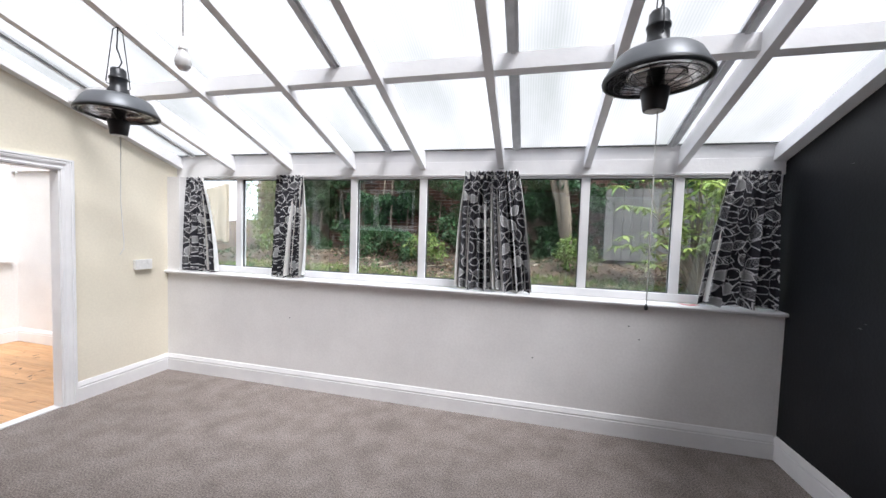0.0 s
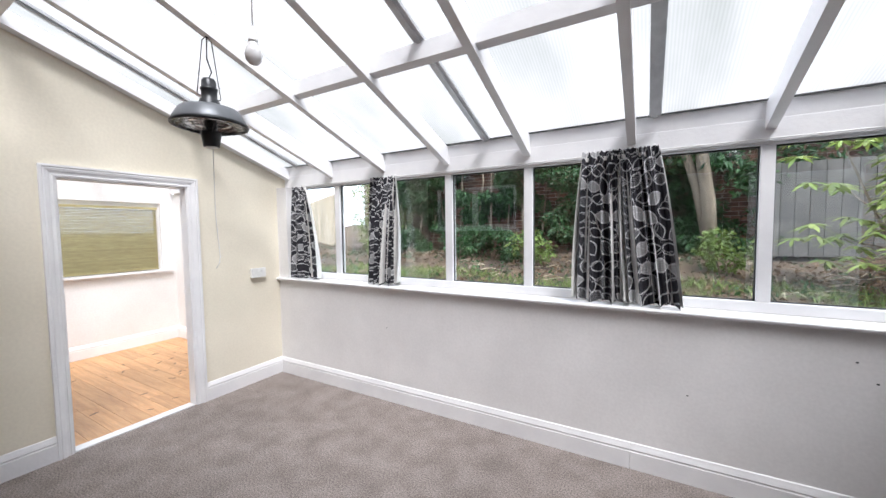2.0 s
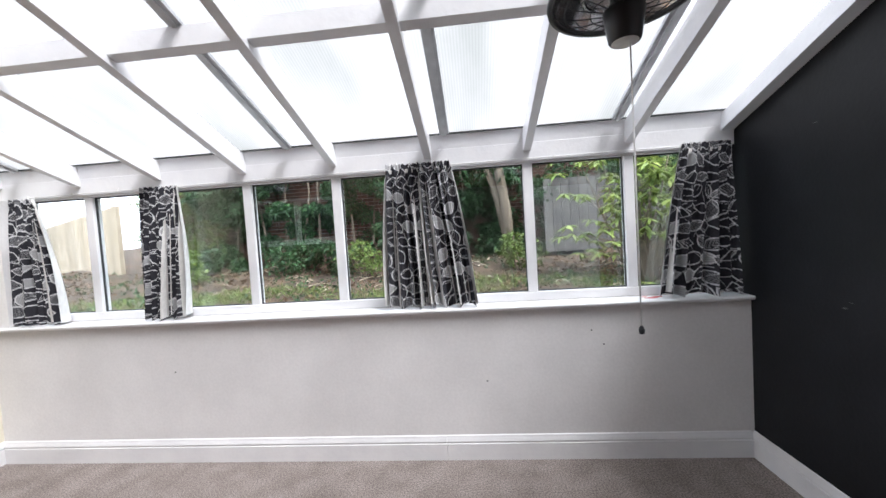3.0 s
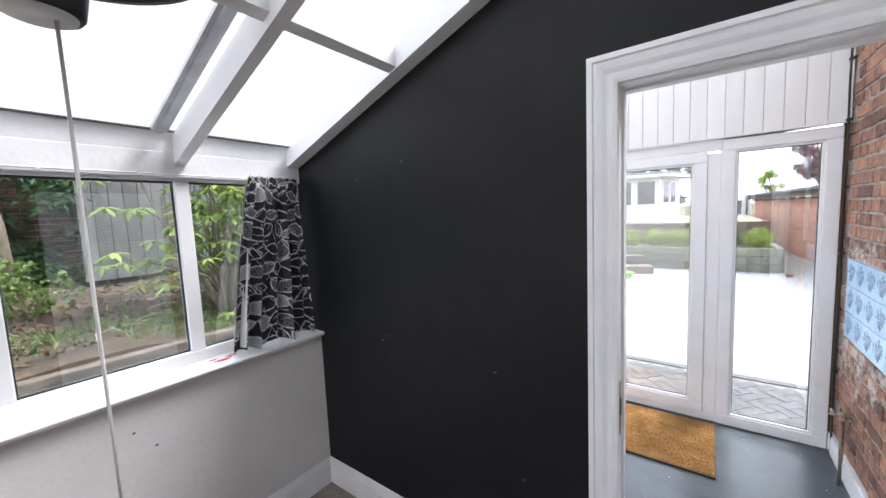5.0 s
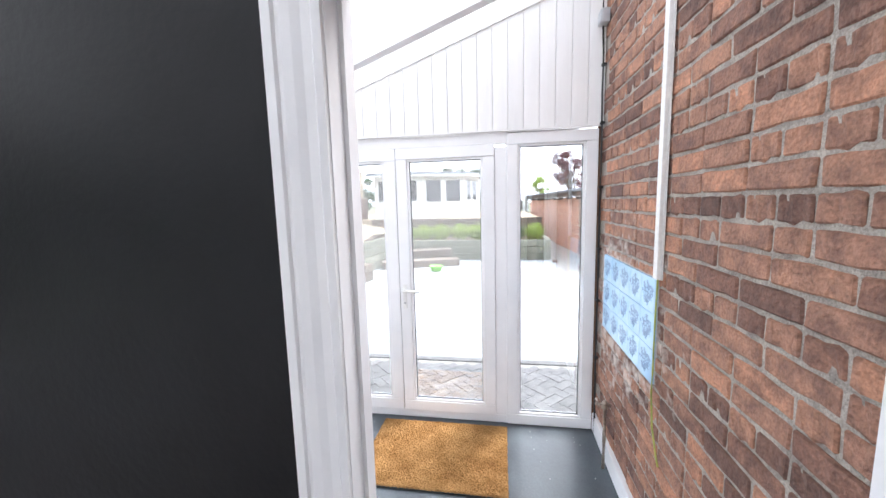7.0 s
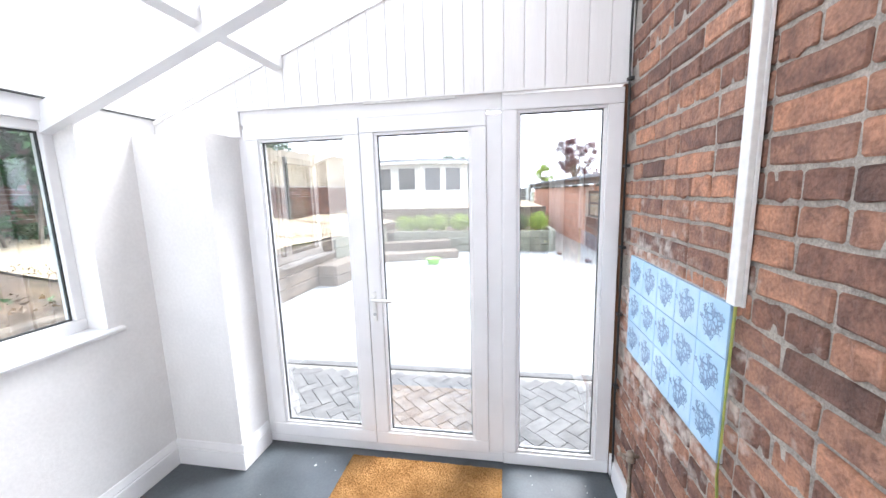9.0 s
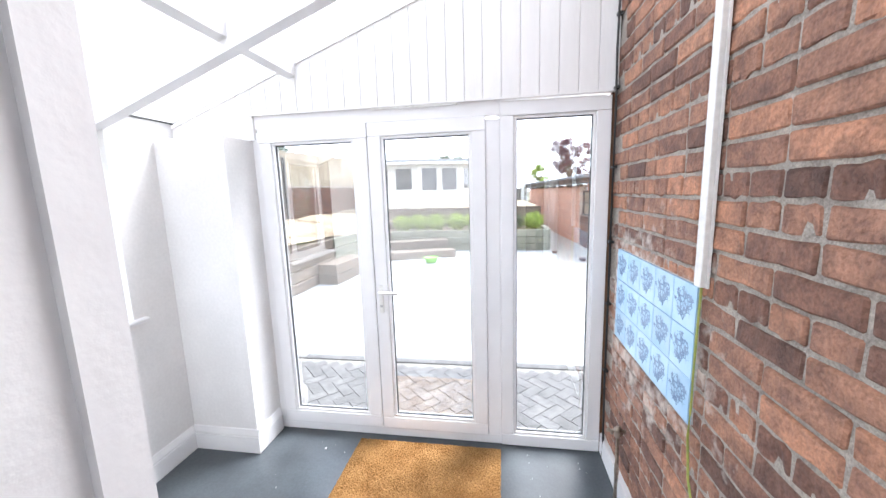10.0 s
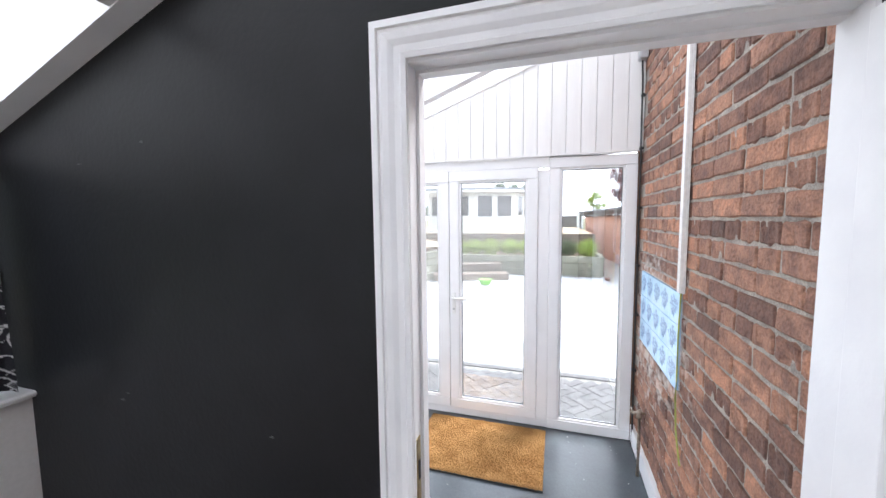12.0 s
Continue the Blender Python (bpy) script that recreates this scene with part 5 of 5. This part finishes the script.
def tree(seed, at, height, spread, m, size, count, label, trunk_r=0.12, low=0.35, clumps=14):
    ob = thing("tree", at, label, "tree")
    r = np.random.RandomState(seed)
    x, y, z = at
    top = z + height * 0.75
    bm = bmesh.new()
    add_tube(bm, [(x, y, z - 0.1), (x + 0.05, y, z + height * 0.3), (x - 0.03, y + 0.05, top)], [trunk_r, trunk_r * 0.75, trunk_r * 0.25], 10)
    part("trunk", bm, BARK, ob, "", True)
    cs, rs = [], []
    for k in range(clumps):
        a, q = r.uniform(0, 6.28), r.uniform(0.25, 1.0)
        h = z + height * (low + (1 - low) * r.uniform(0.05, 0.95))
        wd = spread * (1.15 - abs((h - z) / height - 0.6)) * q
        c = Vector((x + wd * math.cos(a), y + wd * math.sin(a), h))
        cs.append(tuple(c))
        rs.append(spread * r.uniform(0.22, 0.42) * (14 / clumps) ** 0.5)
        bm = bmesh.new()
        s = Vector((x, y, z + height * (low * 0.7 + 0.3 * r.uniform())))
        add_tube(bm, [s, s.lerp(c, 0.5) + Vector((0, 0, 0.1)), c], [trunk_r * 0.35, trunk_r * 0.22, trunk_r * 0.06], 6)
        part("limb", bm, BARK, ob, "", True)
    mesh_part("crown", leaves_mesh("crown", blob_points(seed, count, cs, rs, 0.35), size, m, seed), ob)
    return ob


tree(41, (36, -4.4, -0.1), 6.2, 1.9, L_PUR, 0.13, 8000, "open purple-leaved tree behind the outbuilding", 0.10, 0.40, 46)
tree(42, (33, -1.6, -0.1), 3.9, 0.95, L_SHR, 0.11, 3500, "small bright green tree beyond the path", 0.08, 0.35, 30)
tree(43, (11.3, 9.3, 0.8), 4.9, 2.6, L_IVY, 0.13, 20000, "broad dark green tree over the garden fence", 0.16, 0.40, 30)
tree(44, (17.0, 13.0, 0.8), 5.5, 2.4, L_IVY, 0.18, 7000, "dark green tree beyond the fence", 0.16, 0.4)


def hedge(name, x0, x1, y0, y1, z0, z1, count, size, m, seed, label, ragged=0.25, core=True):
    ob = thing(name, ((x0 + x1) / 2, (y0 + y1) / 2, z0), label, "hedge", "", "stuff")
    r = np.random.RandomState(seed)
    nc = max(8, int((x1 - x0) * (z1 - z0) * 9))
    c = np.stack([r.uniform(x0, x1, nc), r.uniform(y0, y1, nc), z0 + (z1 - z0) * r.uniform(0, 1, nc) ** 0.85], 1)
    c[:, 1] += ragged * np.sin(c[:, 0] * 2.3 + 1.3 * np.sin(c[:, 2] * 3))
    q = r.uniform(0.16, 0.42, nc)[:, None] * (1.0, 0.8, 0.62) * min(1.0, (z1 - z0) / 0.9)
    p = blob_points(seed, count, c, q, 0.35)
    p = p[p[:, 2] > z0 - 0.05]
    mesh_part("foliage", leaves_mesh("foliage", p, size, m, seed), ob)
    if core:
        bm = bmesh.new()
        for k in range(int((x1 - x0) / 0.35) + 1):
            x = x0 + k * 0.35
            add_tube(bm, [(x, (y0 + y1) / 2, z0 - 0.1), (x + r.uniform(-0.2, 0.2), (y0 + y1) / 2, (z0 + z1) / 2), (x + r.uniform(-0.3, 0.3), (y0 + y1) / 2, z1 - 0.2)], [0.03, 0.02, 0.008], 5)
        part("stems", bm, BARK, ob, "", kind="stuff")
    return ob


hedge("hedge", 21, 23, 2.5, 13, 1.0, 3.35, 9000, 0.2, L_IVY, 51, "tall green hedge behind the summerhouse")

# raised garden along the north side
def ground_z(x, y):
    return 0.66 + 0.11 * (y - 5.3) + 0.05 * math.sin(x * 1.7 + y) + 0.03 * math.sin(3.1 * x - 2 * y)


bm = bmesh.new()
NX, NY = 80, 30
grid = [[bm.verts.new((-14 + 29 * i / NX, 5.3 + 8.7 * j / NY, ground_z(-14 + 29 * i / NX, 5.3 + 8.7 * j / NY))) for i in range(NX + 1)] for j in range(NY + 1)]
for j in range(NY):
    for i in range(NX):
        bm.faces.new((grid[j][i], grid[j][i + 1], grid[j + 1][i + 1], grid[j + 1][i]))
for i in range(NX):
    a, b = grid[0][i], grid[0][i + 1]
    bm.faces.new((a, b, bm.verts.new((b.co.x, b.co.y, -0.2)), bm.verts.new((a.co.x, a.co.y, -0.2))))
structure("garden_bank", bm, SOIL, "raised bank of soil and dead leaves")
bm = bmesh.new()
NX, NY = 40, 20
grid = [[bm.verts.new((5.6 + 9.4 * i / NX, 5.4 + 4.6 * j / NY, ground_z(5.6 + 9.4 * i / NX, 5.4 + 4.6 * j / NY) + 0.03)) for i in range(NX + 1)] for j in range(NY + 1)]
for j in range(NY):
    for i in range(NX):
        bm.faces.new((grid[j][i], grid[j][i + 1], grid[j + 1][i + 1], grid[j + 1][i]))
structure("gravel_bank", bm, GRAVEL, "bank of buff gravel held by sleepers")
structure("side_path", box_bm((-14, 3.87, -0.16), (4.6, 5.2, GZ)), PATIO, "concrete path beside the house")
for k in range(7):
    for j in range(4):
        sleeper(-13 + k * 2.55, 5.27, -13 + k * 2.55 + 2.54, 5.27, GZ + 0.2 * j)


def scatter(name, seed, n, x0, x1, y0, y1, size, m, label, category, up=0.3, aspect=0.5, lift=0.01):
    r = np.random.RandomState(seed)
    xs, ys = r.uniform(x0, x1, n), r.uniform(y0, y1, n)
    keep = (np.sin(xs * 2.1 + seed) * np.sin(ys * 2.7 + seed * 2) + r.uniform(-0.8, 0.8, n)) > -0.1
    xs, ys = xs[keep], ys[keep]
    zs = 0.66 + 0.11 * (ys - 5.3) + 0.05 * np.sin(xs * 1.7 + ys) + 0.03 * np.sin(3.1 * xs - 2 * ys) + lift
    ob = thing(name, ((x0 + x1) / 2, (y0 + y1) / 2, 0.7), label, category, "", "stuff")
    mesh_part("blades", leaves_mesh("blades", np.stack([xs, ys, zs], 1), size, m, seed, up, aspect, -0.3 if up > 0.6 else 0.0), ob, "", "stuff")
    return ob


scatter("grass_strip", 61, 24000, -9, 3, 5.35, 6.25, 0.085, L_GRS, "patchy mossy grass along the bank's edge", "grass", 1.6, 0.12)
scatter("dead_leaves", 62, 9000, -8, 5, 5.5, 8.6, 0.07, L_DEAD, "brown dead leaves strewn over the soil", "leaves", 0.1, 0.6)
scatter("ground_weeds", 63, 3600, -9, 5, 5.6, 8.4, 0.07, L_IVY, "scattered low green weeds", "weeds", 0.8, 0.5, 0.03)
scatter("gravel_stones", 64, 14000, 5.6, 12, 5.4, 9.5, 0.026, L_DEAD, "loose buff stones on the gravel bank", "gravel", 0.0, 0.8, 0.045)

brick_run("garden_wall", -6.0, 8.9, 8.0, 8.9, 0.7, 2.9, DKBRICK, MORTAR, "old brick garden wall behind the ivy, shade put into its colour", "wall", (1, 8.9, 0.7))
hedge("ivy_hedge", -4.6, 0.9, 7.9, 8.7, 1.25, 3.6, 62000, 0.10, L_IVY, 71, "dense dark ivy hanging over the garden wall")
hedge("ivy_low", -4.5, 0.4, 7.2, 8.0, 0.95, 1.4, 6500, 0.10, L_IVY, 72, "low ivy spilling on the bank", core=False)
hedge("ivy_side", 1.0, 5.2, 8.3, 8.7, 1.0, 2.5, 7000, 0.12, L_IVY, 73, "sparse ivy on the garden wall", core=False)
hedge("ivy_bank", 4.2, 9.4, 7.9, 8.7, 0.95, 3.3, 26000, 0.12, L_IVY, 75, "dense ivy over the wall beside the gravel")
hedge("ivy_overhang", 0.4, 8.5, 8.0, 9.2, 2.35, 3.9, 9000, 0.13, L_IVY, 74, "leafy overhang above the garden wall", core=False)
for k, (x, y) in enumerate(((-5.0, 8.0), (-4.5, 8.2))):
    c = [(x + 0.25 * math.sin(q * 2.4), y + 0.25 * math.cos(q * 2.4), 1.1 + 0.33 * q) for q in range(8)]
    bush("conifer", 80 + k, c, [0.5 - 0.035 * q for q in range(8)], 4200, 0.09, L_CON, (x, y, 0.9), "upright yellow-green conifer on the bank", 0.25)
for x, y, s in ((1.55, 6.9, 81), (-0.9, 7.0, 82), (-3.6, 6.6, 83), (-2.4, 7.3, 84)):
    z = ground_z(x, y)
    c = [(x + 0.2 * math.sin(q * 2), y + 0.15 * math.cos(q * 2), z + 0.15 + 0.1 * q) for q in range(4)]
    bush("shrub", s, c, [0.22, 0.2, 0.2, 0.16], 480, 0.08, L_CON if s != 84 else L_IVY, (x, y, z), "small green shrub on the bank")
# trunk with two stems
tk = thing("tree", (1.45, 7.8, 0.9), "bare leaning tree trunks in front of the garden wall", "tree")
for a, b, w in (((1.50, 7.8, 0.85), (1.28, 7.8, 3.4), 0.10), ((1.45, 7.85, 1.3), (0.95, 7.9, 3.4), 0.07)):
    bm = bmesh.new()
    p, q = Vector(a), Vector(b)
    add_tube(bm, [p, p.lerp(q, 0.35) + Vector((0.04, 0, 0)), p.lerp(q, 0.7), q], [w, w * 0.9, w * 0.8, w * 0.6], 12)
    part("trunk", bm, BARK, tk, "", True)
mesh_part("crown", leaves_mesh("crown", blob_points(90, 2500, [(1.1, 7.9, 3.6), (1.5, 7.7, 3.8), (0.7, 8, 3.7)], [0.6, 0.7, 0.6]), 0.12, L_IVY, 90), tk)
# rhododendron by the right-hand panes: long leaves in whorls
tw = thing("fallen_twigs", (1.5, 6.6, 0.75), "pale dry twigs lying on the leaf litter", "twigs", "", "stuff")
bm = bmesh.new()
r = np.random.RandomState(77)
for k in range(150):
    x, y, a, L = r.uniform(-4, 5), r.uniform(5.5, 7.9), r.uniform(0, 3.14), r.uniform(0.08, 0.4)
    x2, y2 = x + L * math.cos(a), y + L * 0.6 * math.sin(a)
    add_tube(bm, [(x, y, ground_z(x, y) + 0.02), ((x + x2) / 2, (y + y2) / 2 + 0.02, ground_z(x, y) + 0.05), (x2, y2, ground_z(x2, y2) + 0.02)], [0.007, 0.006, 0.003], 5)
part("sticks", bm, FENCE, tw, "", kind="stuff")
rh = thing("rhododendron", (2.95, 6.0, 0.75), "large rhododendron with long yellow-green leaves", "bush")
r = np.random.RandomState(95)
pts, dirs = [], []
for k in range(290):
    c = np.array([3.08, 6.05, 1.88]) + r.normal(size=3) * (0.42, 0.36, 0.42)
    bm = bmesh.new() if k % 6 == 0 else None
    if bm:
        add_tube(bm, [(2.95 + r.uniform(-0.1, 0.1), 6.0, 0.7), (2.95 + 0.5 * (c[0] - 2.95), 6.03, 1.2), tuple(c)], [0.022, 0.014, 0.005], 6)
        part("stem", bm, BARK, rh, "", True)
    for q in range(9):
        a = q * 2 * math.pi / 9 + r.uniform(-0.2, 0.2)
        pts.append(c)
        dirs.append((math.cos(a), math.sin(a), r.uniform(-0.45, 0.35)))
v, f = [], []
for c, d in zip(pts, dirs):
    d = np.array(d) / np.linalg.norm(d)
    s = np.cross(d, (0, 0, 1))
    L, w = r.uniform(0.11, 0.17), r.uniform(0.018, 0.026)
    i = len(v)
    dn = np.array((0, 0, -1.0))
    for t, ww in ((0.05, 0.2), (0.35, 0.85), (0.65, 1.0), (1.0, 0.05)):
        o = c + d * L * t + dn * L * 0.35 * t * t
        v += [tuple(o + s * w * ww), tuple(o + dn * -0.004), tuple(o - s * w * ww)]
    for t in range(3):
        k = i + 3 * t
        f += [(k, k + 1, k + 4, k + 3), (k + 1, k + 2, k + 5, k + 4)]
me = bpy.data.meshes.new("crown")
me.from_pydata(v, [], f)
me.materials.append(L_RHO)
mesh_part("crown", me, rh, "long glossy leaves in whorls")
# fences
fn = thing("board_fence", (-7.6, 9.2, 1.0), "pale upright board fence climbing the bank", "fence")
for k in range(16):
    x = -9.2 + k * 0.16
    bpart("board", (x, 9.1 - 0.25 * k * 0.16, 0.9), (x + 0.152, 9.125 - 0.25 * k * 0.16, 2.15 + 0.02 * k), FENCE, fn, "", 0.003)
bpart("post", (-6.64, 8.36, 0.9), (-6.54, 8.46, 2.45), FENCE, fn, "", 0.004)
fn = thing("board_fence", (4.6, 8.5, 1.1), "dark weathered board fence behind the rhododendron", "fence")
for k in range(14):
    x = 2.15 + k * 0.153
    bpart("board", (x, 8.0, 1.0), (x + 0.147, 8.02, 2.3), FENCED, fn, "", 0.003)
fn = thing("board_fence", (12, 8.9, 0.8), "pale vertical board fence at the back of the gravel", "fence")
for k in range(46):
    x = 9.6 + k * 0.16
    y = 9.35 - 0.246 * (x - 9.6)
    part("board", box_bm((0, 0, 0.7), (0.157, 0.022, 3.05 + 0.03 * math.sin(k * 2.1)), 0.003, Matrix.Translation((x, y, 0)) @ Matrix.Rotation(math.atan(-0.246), 4, 'Z')), FENCE, fn)
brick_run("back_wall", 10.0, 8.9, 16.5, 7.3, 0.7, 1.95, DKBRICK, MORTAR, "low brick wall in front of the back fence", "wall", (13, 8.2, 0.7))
po = thing("pergola_post", (12.3, 7.9, 0.9), "slim dark timber post before the brick wall", "post")
bpart("post", (12.25, 7.85, 0.7), (12.35, 7.95, 2.75), FENCED, po, "", 0.005)
bush("shrub", 97, [(11.0, 8.1, 1.5), (10.7, 8.2, 1.9), (11.2, 8.1, 1.2)], [0.4, 0.4, 0.3], 1500, 0.1, L_RHO, (11.0, 8.1, 0.95), "loose green climber by the back wall")

# ---- pieces of floors, paving and the brick wall ----
r = random.Random(5)
k = 0
y = YH
while y < 3.74:
    x = XE - 0.1 + 0.02
    first = True
    while x < XC - TH - 0.02:
        L = r.uniform(0.9, 1.5) if not first else r.uniform(0.3, 1.2)
        first = False
        x1 = min(x + L, XC - 0.012)
        if XC - x1 < 0.4:
            x1 = XC - 0.012
        o = new("plank", finish("plank", box_bm((0, 0, 0), (x1 - x - 0.0015, 0.1235, 0.0165), 0.0012), PLANK))
        o.parent, o.location = fl, (x, y, -0.0195)
        x = x1
    y += 0.125
kn = bmesh.new()
for _ in range(46):
    x, y, s, a = r.uniform(-4.7, -2.8), r.uniform(1.4, 3.6), r.uniform(0.006, 0.02), r.uniform(0, 3.1)
    prism_z(kn, [(x + s * 2.2 * math.cos(q) * math.cos(a) - s * 0.5 * math.sin(q) * math.sin(a), y + s * 2.2 * math.cos(q) * math.sin(a) + s * 0.5 * math.sin(q) * math.cos(a)) for q in [j * math.pi / 4 for j in range(8)]], -0.0029, -0.0018)
part("dark_marks", kn, SLEEP, fl, "dark knots and scuffs", kind="stuff")

# herringbone block paving, 200 x 100 mm
PV = [finish("paver", box_bm((0.002, 0.002, -0.03), (0.198, 0.098, 0), 0.004), PAVER) for _ in range(1)]
pav = structure("paving", box_bm((5.70, -0.1, GZ - 0.03), (5.79, 5.2, GZ + 0.002), 0.004), PAVER, "herringbone block paving outside the patio doors")
far = bmesh.new()
n = 0
ca = radians(45)
for i in range(-60, 80):
    for j in range(-40, 40):
        for s in (0, 1):
            u, w = (i * 0.1 + j * 0.2, i * 0.1 - j * 0.2) if s == 0 else (i * 0.1 + j * 0.2 + 0.0, i * 0.1 - j * 0.2 + 0.1)
            # stretcher along u for s 0, along w for s 1
            cx, cy = (u + 0.1, w + 0.05) if s == 0 else (u + 0.05 - 0.0, w + 0.1)
            X = 5.1 + cx * math.cos(ca) - cy * math.sin(ca)
            Y = 2.2 + cx * math.sin(ca) + cy * math.cos(ca)
            if not (4.58 < X < 5.64 and -0.3 < Y < 4.6):
                continue
            o = new("paver", PV[0])
            ang = 45 if s == 0 else 135
            mm = Matrix.Translation((X, Y, GZ + r.uniform(-0.002, 0.002))) @ Matrix.Rotation(radians(ang), 4, 'Z') @ Matrix.Translation((-0.1, -0.05, 0))
            o.parent = pav
            o.matrix_basis = mm
            n += 1

# brick wall of the lobby
bw = structure("wall_brick", box_bm((XB + TH, YH - 0.3, -0.1), (XF + 0.09, YH - 0.007, 3.3)), MORTAR, "old exposed red brick wall with a tiled patch")


def brick_bm(L, H, seed):
    q = random.Random(seed)
    bm = box_bm((0, -0.05, 0), (L, 0.0, H))
    bmesh.ops.subdivide_edges(bm, edges=[e for e in bm.edges if abs(e.verts[0].co.x - e.verts[1].co.x) > 0.03], cuts=3)
    for v in bm.verts:
        v.co += Vector((q.uniform(-0.003, 0.003), q.uniform(-0.004, 0.001) if v.co.y > -0.01 else 0, q.uniform(-0.0025, 0.0025)))
    bmesh.ops.bevel(bm, geom=[e for e in bm.edges if e.calc_face_angle(0) > 0.6 and max(v.co.y for v in e.verts) > -0.01], offset=0.005, segments=1, affect='EDGES')
    return bm


STR = [finish("brick", brick_bm(0.214, 0.064, s), BRICK) for s in range(6)]
HDR = [finish("brick", brick_bm(0.102, 0.064, s + 20), BRICK) for s in range(4)]
STJ = [finish("bricks", brick_bm(0.214, 0.064, s), BRICKJ) for s in range(3)]
rest_v, rest_f = [], []
TX0, TX1, TZ0, TZ1 = 3.512, 4.287, 0.825, 1.29
count = 0
for c in range(44):
    z = -0.02 + c * 0.0755
    header_course = c % 4 == 1
    x = XB + TH + 0.002 - (0.1125 if c % 2 else 0.056 if header_course else 0)
    while x < XF + 0.05:
        head = header_course or r.random() < 0.12
        L = 0.1125 if head else 0.2245
        x1 = x + L
        x += L
        if x1 > XF + 0.06 or x1 - L < XB + TH - 0.06:
            if x1 > XF + 0.06:
                break
            if x1 < XB + TH + 0.05:
                continue
        if TX0 < x1 - L / 2 < TX1 and TZ0 - 0.02 < z + 0.03 < TZ1 and x1 - L > TX0 - 0.03 and x1 < TX1 + 0.05:
            continue
        loc = Vector((x1 - L + 0.005, YH + r.uniform(-0.002, 0.003), z))
        if z < 2.35 and count < 300:
            count += 1
            o = new("brick", r.choice(HDR if head else STR))
            o.parent, o.location = bw, loc
        else:
            me = STJ[0] if not head else HDR[0]
            i = len(rest_v)
            rest_v += [tuple(v.co + loc) for v in me.vertices]
            rest_f += [[i + q for q in p.vertices] for p in me.polygons]
me = bpy.data.meshes.new("bricks")
me.from_pydata(rest_v, [], rest_f)
me.materials.append(BRICKJ)
o = new("bricks", me)
o.parent = bw
tagged(o, "", "", "", "stuff")
bm = box_bm((TX0, YH - 0.006, TZ0), (TX1, YH + 0.001, TZ1))
part("tile_backing", bm, PALE, bw, "pale tile cement")
TL = finish("tile", box_bm((-0.0765, -0.006, -0.0765), (0.0765, 0.006, 0.0765), 0.002), TILE)
for i in range(5):
    for j in range(3):
        o = new("tile", TL)
        o.parent, o.location = bw, (TX0 + 0.0775 + i * 0.155, YH + 0.007, TZ0 + 0.0775 + j * 0.155)
# painted flower spray on each glazed tile, two patterns
INK = mat("blue_tile_ink", (0.14, 0.22, 0.36), (0.22, 0.33, 0.50), 60, 0.25)


def spray_mesh(seed):
    q = random.Random(seed)
    bm = bmesh.new()

    def petal(x, z, a, L, w):
        pts = [(0, 0), (L * 0.4, w), (L * 0.8, w * 0.8), (L, 0), (L * 0.75, -w * 0.8), (L * 0.4, -w)]
        prism_y(bm, [(x + u * math.cos(a) - v * math.sin(a), z + u * math.sin(a) + v * math.cos(a)) for u, v in pts], 0.0058, 0.0066)
    for k in range(5):
        a = radians(90 + (k - 2) * 24 + q.uniform(-8, 8))
        L = q.uniform(0.055, 0.085)
        ex, ez = L * math.cos(a), -0.05 + L * 1.25 * math.sin(a)
        petal(0, -0.055, math.atan2(ez + 0.055, ex), math.hypot(ex, ez + 0.055), 0.0011)
        for j in range(5):
            petal(ex, ez, a + j * 2 * math.pi / 5 + q.uniform(-0.2, 0.2), q.uniform(0.008, 0.014), 0.0028)
        for t in (0.35, 0.6):
            petal(ex * t, -0.055 + (ez + 0.055) * t, a + q.choice((-0.9, 0.9)), q.uniform(0.012, 0.020), 0.0026)
    return finish("flower_print", bm, INK)


SPRAY = [spray_mesh(3), spray_mesh(8)]
for k, o in enumerate([c for c in bw.children if c.name.startswith("tile") and c.data == TL]):
    p = new("flower_print", SPRAY[k % 2])
    p.parent = o
